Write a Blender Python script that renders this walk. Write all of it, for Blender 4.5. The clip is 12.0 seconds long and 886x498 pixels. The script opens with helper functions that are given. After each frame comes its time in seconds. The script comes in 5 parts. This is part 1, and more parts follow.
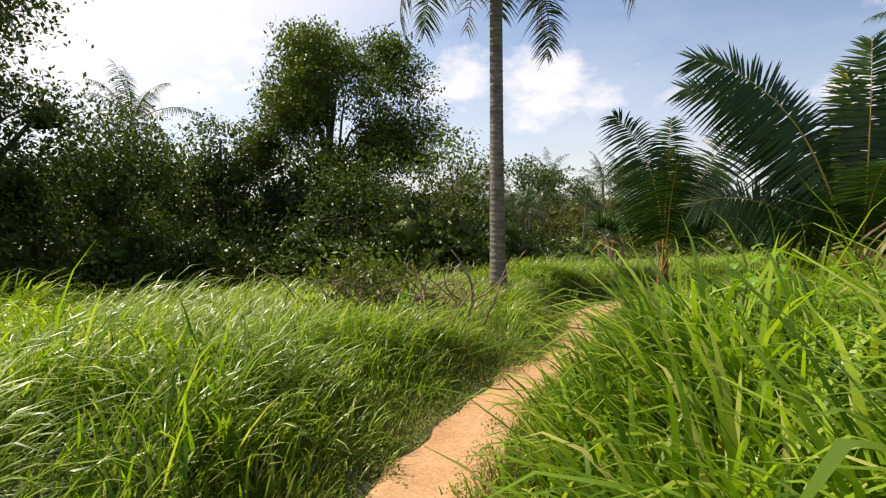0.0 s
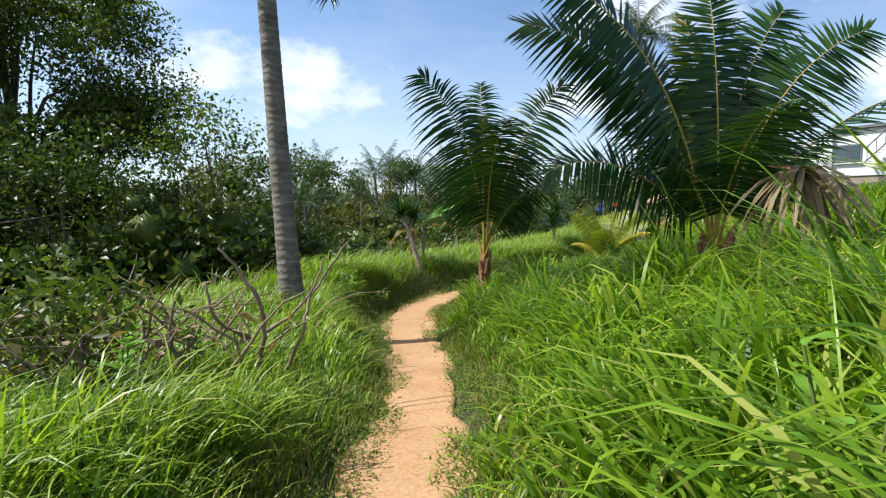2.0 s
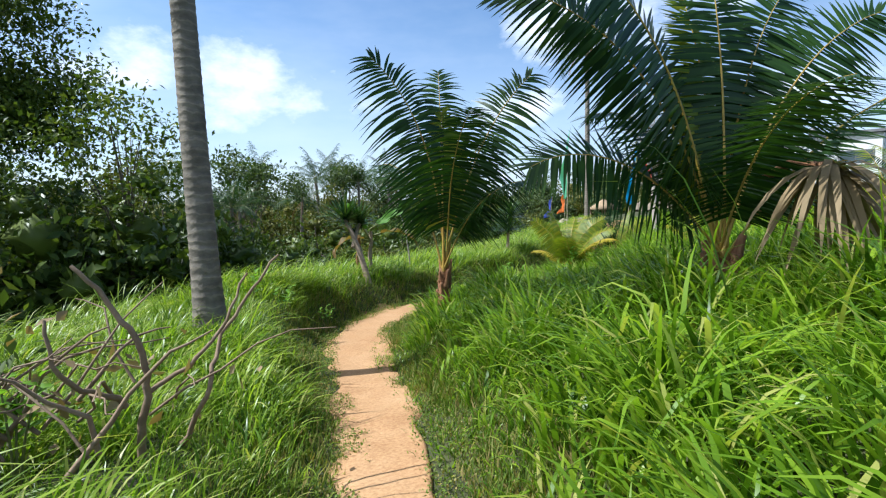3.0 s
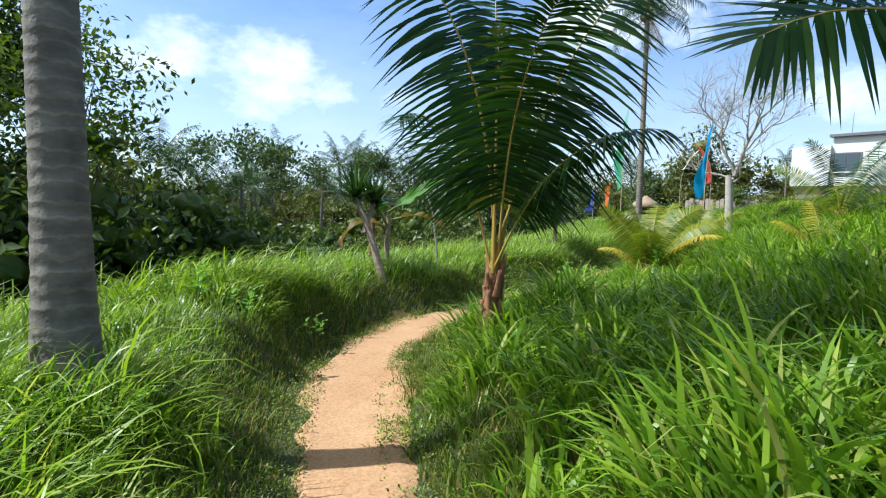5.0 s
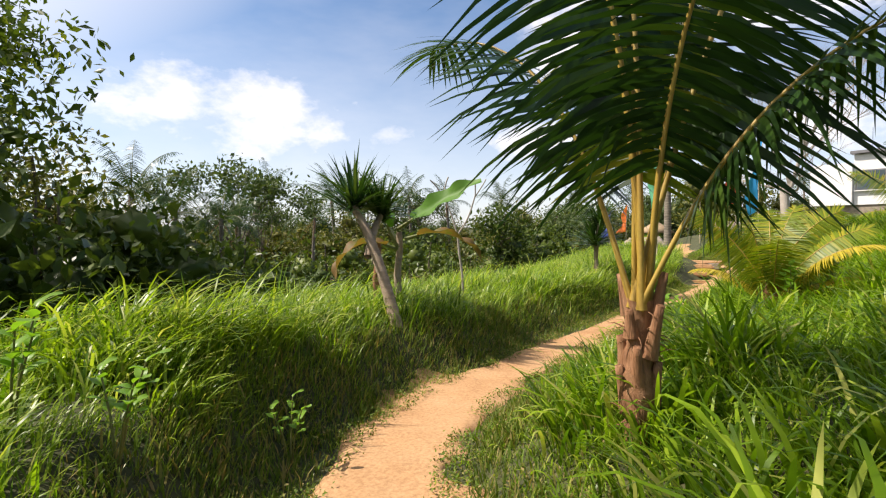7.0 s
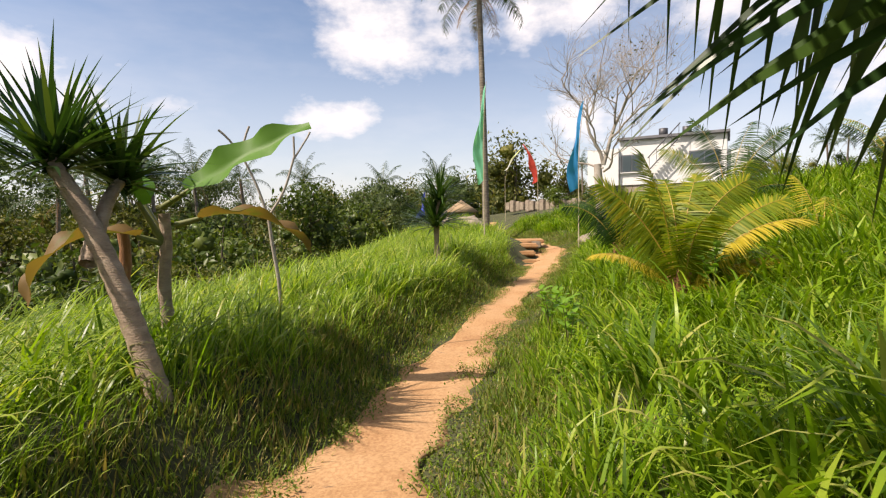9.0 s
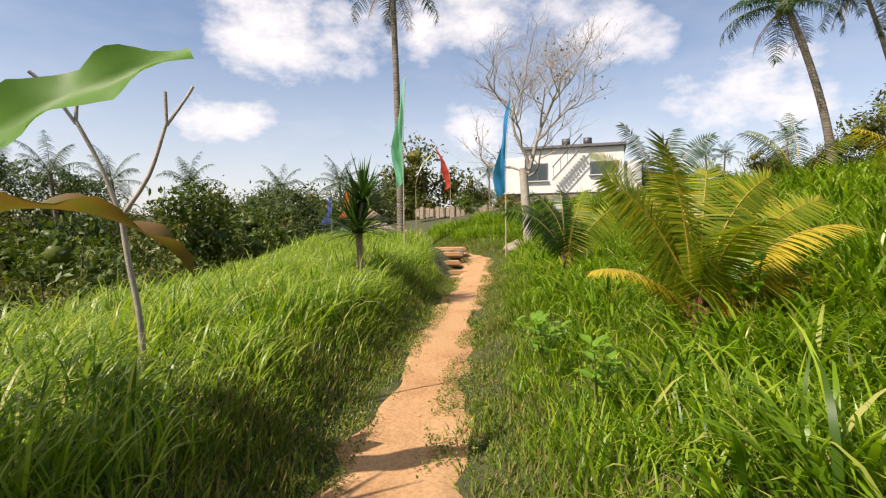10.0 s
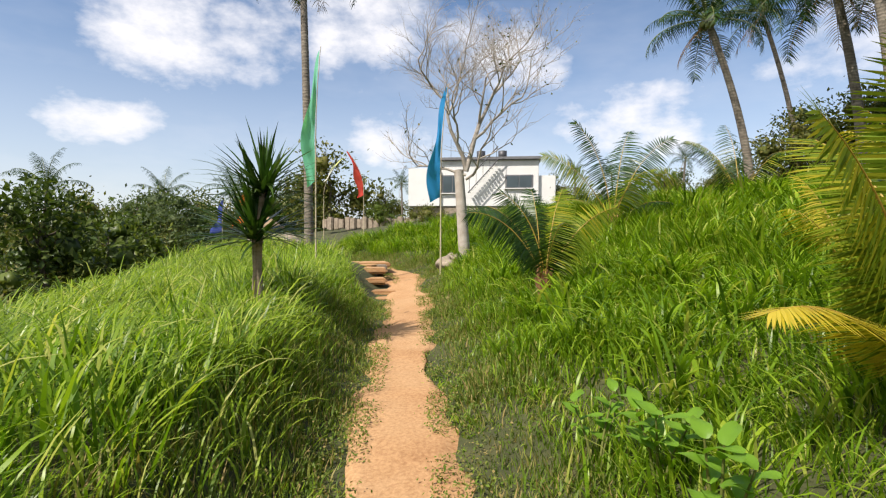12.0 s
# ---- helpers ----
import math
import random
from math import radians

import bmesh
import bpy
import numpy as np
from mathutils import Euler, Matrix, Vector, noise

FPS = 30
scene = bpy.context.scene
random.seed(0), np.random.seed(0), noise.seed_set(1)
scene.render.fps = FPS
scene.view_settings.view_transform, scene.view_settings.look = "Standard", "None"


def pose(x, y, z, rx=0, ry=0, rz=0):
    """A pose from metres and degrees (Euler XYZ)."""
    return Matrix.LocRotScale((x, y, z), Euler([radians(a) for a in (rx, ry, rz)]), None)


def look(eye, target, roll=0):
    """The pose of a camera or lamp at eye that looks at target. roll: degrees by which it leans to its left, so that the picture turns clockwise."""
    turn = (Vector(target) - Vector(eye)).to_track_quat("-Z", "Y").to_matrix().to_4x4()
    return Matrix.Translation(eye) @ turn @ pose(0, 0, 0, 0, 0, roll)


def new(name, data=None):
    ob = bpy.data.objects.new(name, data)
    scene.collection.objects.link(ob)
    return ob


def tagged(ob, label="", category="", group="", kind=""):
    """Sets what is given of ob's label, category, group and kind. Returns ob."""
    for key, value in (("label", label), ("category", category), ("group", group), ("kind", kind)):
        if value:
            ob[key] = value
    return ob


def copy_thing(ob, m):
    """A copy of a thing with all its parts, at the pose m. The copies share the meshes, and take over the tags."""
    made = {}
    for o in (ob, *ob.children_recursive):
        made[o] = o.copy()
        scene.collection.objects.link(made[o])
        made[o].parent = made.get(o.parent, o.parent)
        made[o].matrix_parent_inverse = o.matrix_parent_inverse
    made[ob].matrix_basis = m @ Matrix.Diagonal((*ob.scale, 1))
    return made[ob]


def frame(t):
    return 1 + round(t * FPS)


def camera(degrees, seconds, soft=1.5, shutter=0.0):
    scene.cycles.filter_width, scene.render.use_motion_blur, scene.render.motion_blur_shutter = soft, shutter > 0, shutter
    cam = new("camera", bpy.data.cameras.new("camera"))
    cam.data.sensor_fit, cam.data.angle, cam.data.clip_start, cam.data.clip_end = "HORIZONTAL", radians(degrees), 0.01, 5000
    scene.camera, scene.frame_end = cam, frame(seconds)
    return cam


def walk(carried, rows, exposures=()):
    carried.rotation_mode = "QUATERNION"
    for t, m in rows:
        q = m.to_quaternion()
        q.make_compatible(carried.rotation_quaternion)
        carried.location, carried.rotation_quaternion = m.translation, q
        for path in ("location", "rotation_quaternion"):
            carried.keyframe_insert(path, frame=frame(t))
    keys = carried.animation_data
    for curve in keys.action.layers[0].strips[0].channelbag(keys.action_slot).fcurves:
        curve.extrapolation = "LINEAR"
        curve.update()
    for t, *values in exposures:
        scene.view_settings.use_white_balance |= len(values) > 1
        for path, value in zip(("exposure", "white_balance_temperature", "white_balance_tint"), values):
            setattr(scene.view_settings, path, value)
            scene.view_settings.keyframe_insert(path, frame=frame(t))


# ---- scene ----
cam = camera(82.3, 12.0, soft=1.2)
METRES, EYE, TILT, LEAN, TURN = 16.0, 1.5, -5.0, 0.0, 0.0
PATH = [
    (0, (0.059, -0.228, 1.567), (0.083, 1.764, 1.392), 0.7),
    (0.5, (-0.071, 0.602, 1.441), (0.093, 2.589, 1.285), -1.2),
    (1, (-0.087, 1.293, 1.37), (0.425, 3.219, 1.198), -0.0),
    (1.5, (0.037, 1.929, 1.305), (0.683, 3.814, 1.133), -1.5),
    (2, (0.09, 2.433, 1.285), (0.968, 4.22, 1.096), -1.0),
    (2.5, (0.317, 2.951, 1.275), (1.301, 4.685, 1.117), -1.4),
    (2.7, (0.37, 3.199, 1.257), (1.402, 4.905, 1.099), -1.1),
    (4.5, (1.439, 5.522, 0.991), (2.57, 7.163, 0.814), -0.1),
    (5, (1.769, 6.127, 0.922), (2.763, 7.852, 0.733), 1.3),
    (5.5, (1.958, 6.745, 0.902), (2.936, 8.475, 0.68), 1.0),
    (6, (2.215, 7.34, 0.718), (3.096, 9.134, 0.632), -0.2),
    (6.5, (2.34, 7.987, 0.697), (3.307, 9.735, 0.604), -0.6),
    (6.7, (2.427, 8.259, 0.611), (3.406, 10.002, 0.543), -0.1),
    (8.3, (3.432, 10.174, 0.54), (4.841, 11.588, 0.404), -1.0),
    (8.5, (3.488, 10.367, 0.603), (4.963, 11.709, 0.453), -0.1),
    (9, (3.823, 10.836, 0.571), (5.409, 12.047, 0.438), -1.1),
    (9.5, (4.287, 11.563, 0.547), (5.992, 12.602, 0.432), -0.4),
    (10, (4.854, 12.115, 0.533), (6.646, 12.995, 0.424), -0.7),
    (10.5, (5.353, 12.645, 0.467), (7.194, 13.415, 0.343), 0.6),
    (11, (5.763, 12.927, 0.469), (7.652, 13.577, 0.366), 0.3),
    (11.5, (6.273, 13.173, 0.487), (8.175, 13.79, 0.433), -0.3),
    (12, (6.825, 13.531, 0.408), (8.753, 14.059, 0.355), 0.2),
]
EXPOSURES = [(0.0, 0.5, 6900, 16), (1.0, 0.5, 6550, 13), (2.0, 0.6, 5850, 9), (2.7, 0.65, 5600, 7), (5.4, 0.7, 5450, 6), (6.0, 0.72, 6000, 10), (6.5, 0.7, 6450, 13), (8.5, 0.58, 7100, 18), (10.5, 0.49, 6900, 16), (12.0, 0.47, 6550, 13)]
walk(cam, [(t, look(eye, target, roll)) for t, eye, target, roll in PATH], EXPOSURES)

# ---- world, sun ----
SUN_YAW, SUN_ELEV = 58.0, 50.0     # degrees to the left of +y, degrees above the horizon


def bearing(yaw, elev=0.0):
    """Unit vector: yaw degrees to the left of +y, elev degrees up."""
    a, e = radians(yaw), radians(elev)
    return Vector((-math.sin(a) * math.cos(e), math.cos(a) * math.cos(e), math.sin(e)))


def make_world():
    world = bpy.data.worlds.new("sky")
    scene.world = world
    world.use_nodes = True
    nt = world.node_tree
    nt.nodes.clear()
    N, L = nt.nodes.new, nt.links.new
    out, bg = N("ShaderNodeOutputWorld"), N("ShaderNodeBackground")
    sky = N("ShaderNodeTexSky")
    sky.sky_type, sky.sun_disc = "NISHITA", False
    sky.sun_elevation, sky.sun_rotation = radians(SUN_ELEV), radians(-SUN_YAW)
    sky.air_density, sky.dust_density, sky.ozone_density = 1.0, 1.2, 1.3
    tc = N("ShaderNodeTexCoord")

    def mth(op, a, b=None):
        n = N("ShaderNodeMath")
        n.operation = op
        for i, v in enumerate((a, b)):
            if v is None:
                continue
            if isinstance(v, (int, float)):
                n.inputs[i].default_value = v
            else:
                L(v, n.inputs[i])
        return n.outputs[0]

    def dotv(vec):
        n = N("ShaderNodeVectorMath")
        n.operation = "DOT_PRODUCT"
        L(tc.outputs["Generated"], n.inputs[0])
        n.inputs[1].default_value = vec
        return n.outputs["Value"]

    def cloud_noise(scale, detail, stretch):
        mp = N("ShaderNodeMapping")
        mp.inputs["Scale"].default_value = (1, 1, stretch)
        L(tc.outputs["Generated"], mp.inputs["Vector"])
        n = N("ShaderNodeTexNoise")
        n.inputs["Scale"].default_value, n.inputs["Detail"].default_value = scale, detail
        n.inputs["Roughness"].default_value = 0.6
        L(mp.outputs[0], n.inputs["Vector"])
        return n.outputs["Fac"]

    puff = cloud_noise(7.0, 7.0, 1.8)
    veil = cloud_noise(2.4, 5.0, 3.0)
    total = None
    # yaw, elevation, half width, half height (degrees), density
    for yaw, el, w, h, k in CLOUDS_AND_GLARE:
        c = bearing(yaw, el)
        right = Vector((0, 0, 1)).cross(c).normalized()
        up = c.cross(right)
        u = mth("MULTIPLY", dotv(right), 1 / math.sin(radians(w)))
        v = mth("MULTIPLY", dotv(up), 1 / math.sin(radians(h)))
        r2 = mth("ADD", mth("MULTIPLY", u, u), mth("MULTIPLY", v, v))
        front = mth("GREATER_THAN", dotv(c), 0.3)
        d = mth("SUBTRACT", mth("ADD", 0.55, mth("MULTIPLY", mth("SUBTRACT", puff, 0.5), 3.3)), mth("MULTIPLY", r2, 0.8))
        n = N("ShaderNodeMapRange")
        n.interpolation_type = "SMOOTHSTEP"
        n.inputs["From Min"].default_value, n.inputs["From Max"].default_value = -0.45, 0.95
        n.inputs["To Max"].default_value = k
        L(d, n.inputs["Value"])
        m = mth("MULTIPLY", n.outputs[0], front)
        total = m if total is None else mth("MAXIMUM", total, m)
    # thin veil, denser near the horizon
    hz = N("ShaderNodeMapRange")
    hz.inputs["From Min"].default_value, hz.inputs["From Max"].default_value = 0.0, 0.38
    hz.inputs["To Min"].default_value, hz.inputs["To Max"].default_value = 0.55, 0.0
    L(dotv(Vector((0, 0, 1))), hz.inputs["Value"])
    vr = N("ShaderNodeMapRange")
    vr.inputs["From Min"].default_value, vr.inputs["From Max"].default_value = 0.42, 0.72
    vr.inputs["To Max"].default_value = 0.45
    L(veil, vr.inputs["Value"])
    thin = mth("ADD", hz.outputs[0], mth("MULTIPLY", vr.outputs[0], 0.35))
    # bright haze round the sun
    sn = N("ShaderNodeMapRange")
    sn.inputs["From Min"].default_value, sn.inputs["From Max"].default_value = 0.50, 0.80
    L(dotv(bearing(SUN_YAW, SUN_ELEV)), sn.inputs["Value"])
    total = mth("MAXIMUM", total, mth("MULTIPLY", sn.outputs[0], 1.0))
    total = mth("MINIMUM", mth("MAXIMUM", total, mth("MINIMUM", thin, 0.75)), 1.0)
    mix = N("ShaderNodeMixRGB")
    L(total, mix.inputs["Fac"])
    gain = N("ShaderNodeMixRGB")
    gain.blend_type = "MULTIPLY"
    gain.inputs["Fac"].default_value = 1.0
    gain.inputs["Color2"].default_value = (1.27, 1.58, 1.8, 1)
    L(sky.outputs[0], gain.inputs["Color1"])
    L(gain.outputs[0], mix.inputs["Color1"])
    mix.inputs["Color2"].default_value = CLOUD_LIGHT
    L(mix.outputs[0], bg.inputs["Color"])
    bg.inputs["Strength"].default_value = SKY_STRENGTH
    L(bg.outputs[0], out.inputs["Surface"])


SKY_STRENGTH = 0.058
CLOUD_LIGHT = (13.6, 13.6, 13.8, 1)
# the wide entry at yaw 32 is sun glare painted as white sky
CLOUDS_AND_GLARE = [(-8, 12.5, 15, 5.0, 0.97), (-17.5, 12, 5, 2.6, 0.9), (-24, 10.8, 4, 2.0, 0.7), (-41, 11, 6.5, 3.0, 0.95),
          (-45, 19.5, 7.5, 6.5, 0.97), (-54, 19.5, 7, 5.0, 0.92), (-65.5, 22.5, 9, 6.5, 0.97), (-68.5, 10, 6, 4.0, 0.9), (-81, 20, 8, 5.0, 0.85),
          (-96, 10.7, 10, 5.0, 0.92), (-118, 17, 12, 7, 0.8), (32, 17, 20, 15, 1.0),
          (150, 25, 22, 10, 0.8), (-160, 20, 18, 9, 0.8), (95, 24, 20, 9, 0.8)]
make_world()

sun_data = bpy.data.lights.new("sun", "SUN")
sun_data.energy, sun_data.angle, sun_data.color = 5.0, radians(0.53), (1.0, 0.94, 0.84)
sun = new("sun", sun_data)
sun.matrix_world = look(bearing(SUN_YAW, SUN_ELEV) * 100, (0, 0, 0))

# ---- materials ----


def node_material(name):
    m = bpy.data.materials.new(name)
    m.use_nodes = True
    m.node_tree.nodes.clear()
    out = m.node_tree.nodes.new("ShaderNodeOutputMaterial")
    return m, m.node_tree, out


def ramp(nt, fac, stops):
    r = nt.nodes.new("ShaderNodeValToRGB")
    while len(r.color_ramp.elements) < len(stops):
        r.color_ramp.elements.new(0.5)
    for e, (p, c) in zip(r.color_ramp.elements, stops):
        e.position, e.color = p, (*c, 1)
    nt.links.new(fac, r.inputs["Fac"])
    return r.outputs["Color"]


def noise_fac(nt, scale, detail=4.0, rough=0.55, coords="Object", stretch=None, distortion=0.0):
    tc = nt.nodes.new("ShaderNodeTexCoord")
    v = tc.outputs[coords]
    if stretch:
        mp = nt.nodes.new("ShaderNodeMapping")
        mp.inputs["Scale"].default_value = stretch
        nt.links.new(v, mp.inputs["Vector"])
        v = mp.outputs[0]
    n = nt.nodes.new("ShaderNodeTexNoise")
    n.inputs["Scale"].default_value, n.inputs["Detail"].default_value = scale, detail
    n.inputs["Roughness"].default_value, n.inputs["Distortion"].default_value = rough, distortion
    nt.links.new(v, n.inputs["Vector"])
    return n.outputs["Fac"]


def mixc(nt, fac, a, b, blend="MIX"):
    m = nt.nodes.new("ShaderNodeMixRGB")
    m.blend_type = blend
    for i, v in ((0, fac), (1, a), (2, b)):
        if isinstance(v, (int, float)):
            m.inputs[i].default_value = v
        elif isinstance(v, tuple):
            m.inputs[i].default_value = (*v, 1)
        else:
            nt.links.new(v, m.inputs[i])
    return m.outputs[0]


def leaf_material(name, stops, through_light=0.45, gloss=0.42, patch=0.35, patch_scale=0.6, dry=None):
    """Leaf or blade: colour by piece, larger patches, light through the leaf, waxy gloss."""
    m, nt, out = node_material(name)
    geo = nt.nodes.new("ShaderNodeNewGeometry")
    col = ramp(nt, geo.outputs["Random Per Island"], stops)
    big = noise_fac(nt, patch_scale, 3.0)
    dark = tuple(c * 0.55 for c in stops[0][1])
    col = mixc(nt, mixc(nt, 1.0, big, (patch, patch, patch), "MULTIPLY"), col, dark)
    if dry:
        n2 = noise_fac(nt, 5.0, 3.0)
        r = nt.nodes.new("ShaderNodeMapRange")
        r.inputs["From Min"].default_value, r.inputs["From Max"].default_value = 0.58, 0.75
        nt.links.new(n2, r.inputs["Value"])
        col = mixc(nt, r.outputs[0], col, dry)
    bs = nt.nodes.new("ShaderNodeBsdfPrincipled")
    bs.inputs["Roughness"].default_value = gloss
    bs.inputs["Specular IOR Level"].default_value = 0.22
    nt.links.new(col, bs.inputs["Base Color"])
    tr = nt.nodes.new("ShaderNodeBsdfTranslucent")
    nt.links.new(mixc(nt, 1.0, col, (1.5, 1.6, 0.55), "MULTIPLY"), tr.inputs["Color"])
    mx = nt.nodes.new("ShaderNodeMixShader")
    mx.inputs[0].default_value = through_light
    nt.links.new(bs.outputs[0], mx.inputs[1])
    nt.links.new(tr.outputs[0], mx.inputs[2])
    nt.links.new(mx.outputs[0], out.inputs["Surface"])
    return m


def solid_material(name, stops, scale=6.0, rough=0.75, bump=0.3, detail=6.0, stretch=None, fine=40.0, metal=0.0, distance=0.02, coords="Object"):
    m, nt, out = node_material(name)
    n = noise_fac(nt, scale, detail, 0.6, coords, stretch)
    col = ramp(nt, n, stops)
    f = noise_fac(nt, fine, 3.0, 0.6, coords, stretch)
    col = mixc(nt, 0.35, col, mixc(nt, 1.0, col, f, "MULTIPLY"))
    bs = nt.nodes.new("ShaderNodeBsdfPrincipled")
    bs.inputs["Roughness"].default_value, bs.inputs["Metallic"].default_value = rough, metal
    nt.links.new(col, bs.inputs["Base Color"])
    if bump:
        b = nt.nodes.new("ShaderNodeBump")
        b.inputs["Strength"].default_value, b.inputs["Distance"].default_value = bump, distance
        nt.links.new(mixc(nt, 0.5, n, f), b.inputs["Height"])
        nt.links.new(b.outputs[0], bs.inputs["Normal"])
    nt.links.new(bs.outputs[0], out.inputs["Surface"])
    return m


GRASS_TALL = leaf_material("tall_grass_blades", [(0, (0.055, 0.12, 0.008)), (0.45, (0.18, 0.31, 0.016)), (0.85, (0.33, 0.46, 0.03)), (1, (0.50, 0.48, 0.14))], 0.40, 0.33, 0.45, 0.9)
GRASS_FINE = leaf_material("fine_meadow_grass", [(0, (0.07, 0.135, 0.009)), (0.45, (0.21, 0.31, 0.018)), (0.85, (0.34, 0.45, 0.036)), (1, (0.52, 0.50, 0.17))], 0.40, 0.36, 0.45, 0.9)
GRASS_SHORT = leaf_material("short_verge_grass", [(0, (0.08, 0.13, 0.016)), (0.5, (0.14, 0.21, 0.026)), (0.75, (0.24, 0.23, 0.06)), (1, (0.36, 0.26, 0.11))], 0.28, 0.55, 0.25)
FROND_GREEN = leaf_material("palm_leaflet_green", [(0, (0.017, 0.043, 0.009)), (0.6, (0.028, 0.068, 0.012)), (1, (0.06, 0.11, 0.016))], 0.22, 0.33, 0.3, 1.5)
FROND_LIME = leaf_material("palm_leaflet_yellow_green", [(0, (0.11, 0.17, 0.012)), (0.6, (0.19, 0.24, 0.016)), (1, (0.38, 0.32, 0.025))], 0.36, 0.4, 0.25, 1.5)
FROND_YELLOW = leaf_material("palm_leaflet_yellow", [(0, (0.45, 0.36, 0.03)), (1, (0.6, 0.48, 0.07))], 0.4, 0.4, 0.3, 1.5, dry=(0.3, 0.18, 0.05))
FROND_DRY = leaf_material("palm_leaflet_dry", [(0, (0.22, 0.15, 0.07)), (0.6, (0.30, 0.22, 0.12)), (1, (0.36, 0.29, 0.18))], 0.2, 0.6, 0.3, 3.0)
STALK = solid_material("palm_stalk", [(0.25, (0.28, 0.15, 0.035)), (0.45, (0.42, 0.27, 0.04)), (0.65, (0.46, 0.34, 0.06)), (0.85, (0.22, 0.22, 0.05))], 2.2, 0.5, 0.15)
STALK_GREEN = solid_material("palm_stalk_green", [(0.2, (0.10, 0.13, 0.03)), (0.7, (0.20, 0.21, 0.05))], 3.0, 0.5, 0.15)
FIBRE = solid_material("palm_fibre", [(0.2, (0.12, 0.055, 0.025)), (0.5, (0.30, 0.14, 0.06)), (0.8, (0.42, 0.26, 0.14))], 5.0, 0.85, 0.7, stretch=(3, 3, 0.6))


def ringed_bark():
    """Grey palm bark with dark leaf-scar rings about every nine centimetres."""
    m, nt, out = node_material("palm_bark")
    base = ramp(nt, noise_fac(nt, 4.0, 6.0, 0.6, "Object", (1, 1, 1.6)), [(0.25, (0.085, 0.07, 0.053)), (0.5, (0.16, 0.138, 0.11)), (0.75, (0.25, 0.22, 0.18))])
    tc = nt.nodes.new("ShaderNodeTexCoord")
    wv = nt.nodes.new("ShaderNodeTexWave")
    wv.wave_type, wv.bands_direction = "BANDS", "Z"
    wv.inputs["Scale"].default_value, wv.inputs["Distortion"].default_value = 3.0, 4.5
    wv.inputs["Detail"].default_value, wv.inputs["Detail Scale"].default_value = 3.0, 2.0
    nt.links.new(tc.outputs["Object"], wv.inputs["Vector"])
    rings = ramp(nt, wv.outputs["Fac"], [(0.0, (0.8, 0.78, 0.74)), (0.5, (0.95, 0.95, 0.95)), (0.84, (0.9, 0.9, 0.9)), (0.95, (1.6, 1.52, 1.4))])
    col = mixc(nt, 0.55, base, mixc(nt, 1.0, base, rings, "MULTIPLY"))
    bs = nt.nodes.new("ShaderNodeBsdfPrincipled")
    bs.inputs["Roughness"].default_value = 0.88
    nt.links.new(col, bs.inputs["Base Color"])
    b = nt.nodes.new("ShaderNodeBump")
    b.inputs["Strength"].default_value, b.inputs["Distance"].default_value = 0.6, 0.02
    nt.links.new(mixc(nt, 0.5, wv.outputs["Fac"], noise_fac(nt, 40.0, 4.0)), b.inputs["Height"])
    nt.links.new(b.outputs[0], bs.inputs["Normal"])
    nt.links.new(bs.outputs[0], out.inputs["Surface"])
    return m


PALM_BARK = ringed_bark()
PALE_BARK = solid_material("pale_bark", [(0.2, (0.30, 0.25, 0.20)), (0.6, (0.48, 0.43, 0.37)), (0.9, (0.60, 0.56, 0.50))], 4.0, 0.8, 0.4)
TAN_BARK = solid_material("scarred_tan_bark", [(0.2, (0.20, 0.14, 0.09)), (0.55, (0.40, 0.30, 0.21)), (0.9, (0.52, 0.43, 0.33))], 5.0, 0.85, 0.6, stretch=(1, 1, 3))
DARK_BARK = solid_material("tree_bark", [(0.2, (0.06, 0.045, 0.03)), (0.6, (0.13, 0.10, 0.07)), (0.9, (0.22, 0.18, 0.13))], 6.0, 0.9, 0.6, stretch=(2, 2, 0.6))
DEAD_WOOD = solid_material("dead_wood", [(0.2, (0.16, 0.10, 0.06)), (0.6, (0.30, 0.21, 0.13)), (0.9, (0.42, 0.33, 0.24))], 8.0, 0.85, 0.5)


def dirt_material():
    m, nt, out = node_material("dry_earth")
    big = noise_fac(nt, 1.6, 6.0, 0.62)
    col = ramp(nt, big, [(0.3, (0.27, 0.125, 0.055)), (0.45, (0.39, 0.215, 0.105)), (0.72, (0.49, 0.31, 0.17))])
    fine = noise_fac(nt, 38.0, 6.0, 0.65)
    col = mixc(nt, 0.5, col, ramp(nt, fine, [(0.3, (0.20, 0.10, 0.042)), (0.6, (0.49, 0.305, 0.15))]))
    mid = noise_fac(nt, 6.0, 5.0, 0.6)
    bs = nt.nodes.new("ShaderNodeBsdfPrincipled")
    bs.inputs["Roughness"].default_value = 0.93
    bs.inputs["Specular IOR Level"].default_value = 0.2
    nt.links.new(col, bs.inputs["Base Color"])
    b = nt.nodes.new("ShaderNodeBump")
    b.inputs["Strength"].default_value, b.inputs["Distance"].default_value = 0.6, 0.025
    nt.links.new(mixc(nt, 0.3, mid, fine), b.inputs["Height"])
    nt.links.new(b.outputs[0], bs.inputs["Normal"])
    nt.links.new(bs.outputs[0], out.inputs["Surface"])
    return m


DIRT = dirt_material()
SOIL = solid_material("grassy_soil", [(0.3, (0.03, 0.034, 0.01)), (0.5, (0.06, 0.066, 0.02)), (0.72, (0.09, 0.085, 0.03))], 3.5, 0.95, 0.8, fine=25)

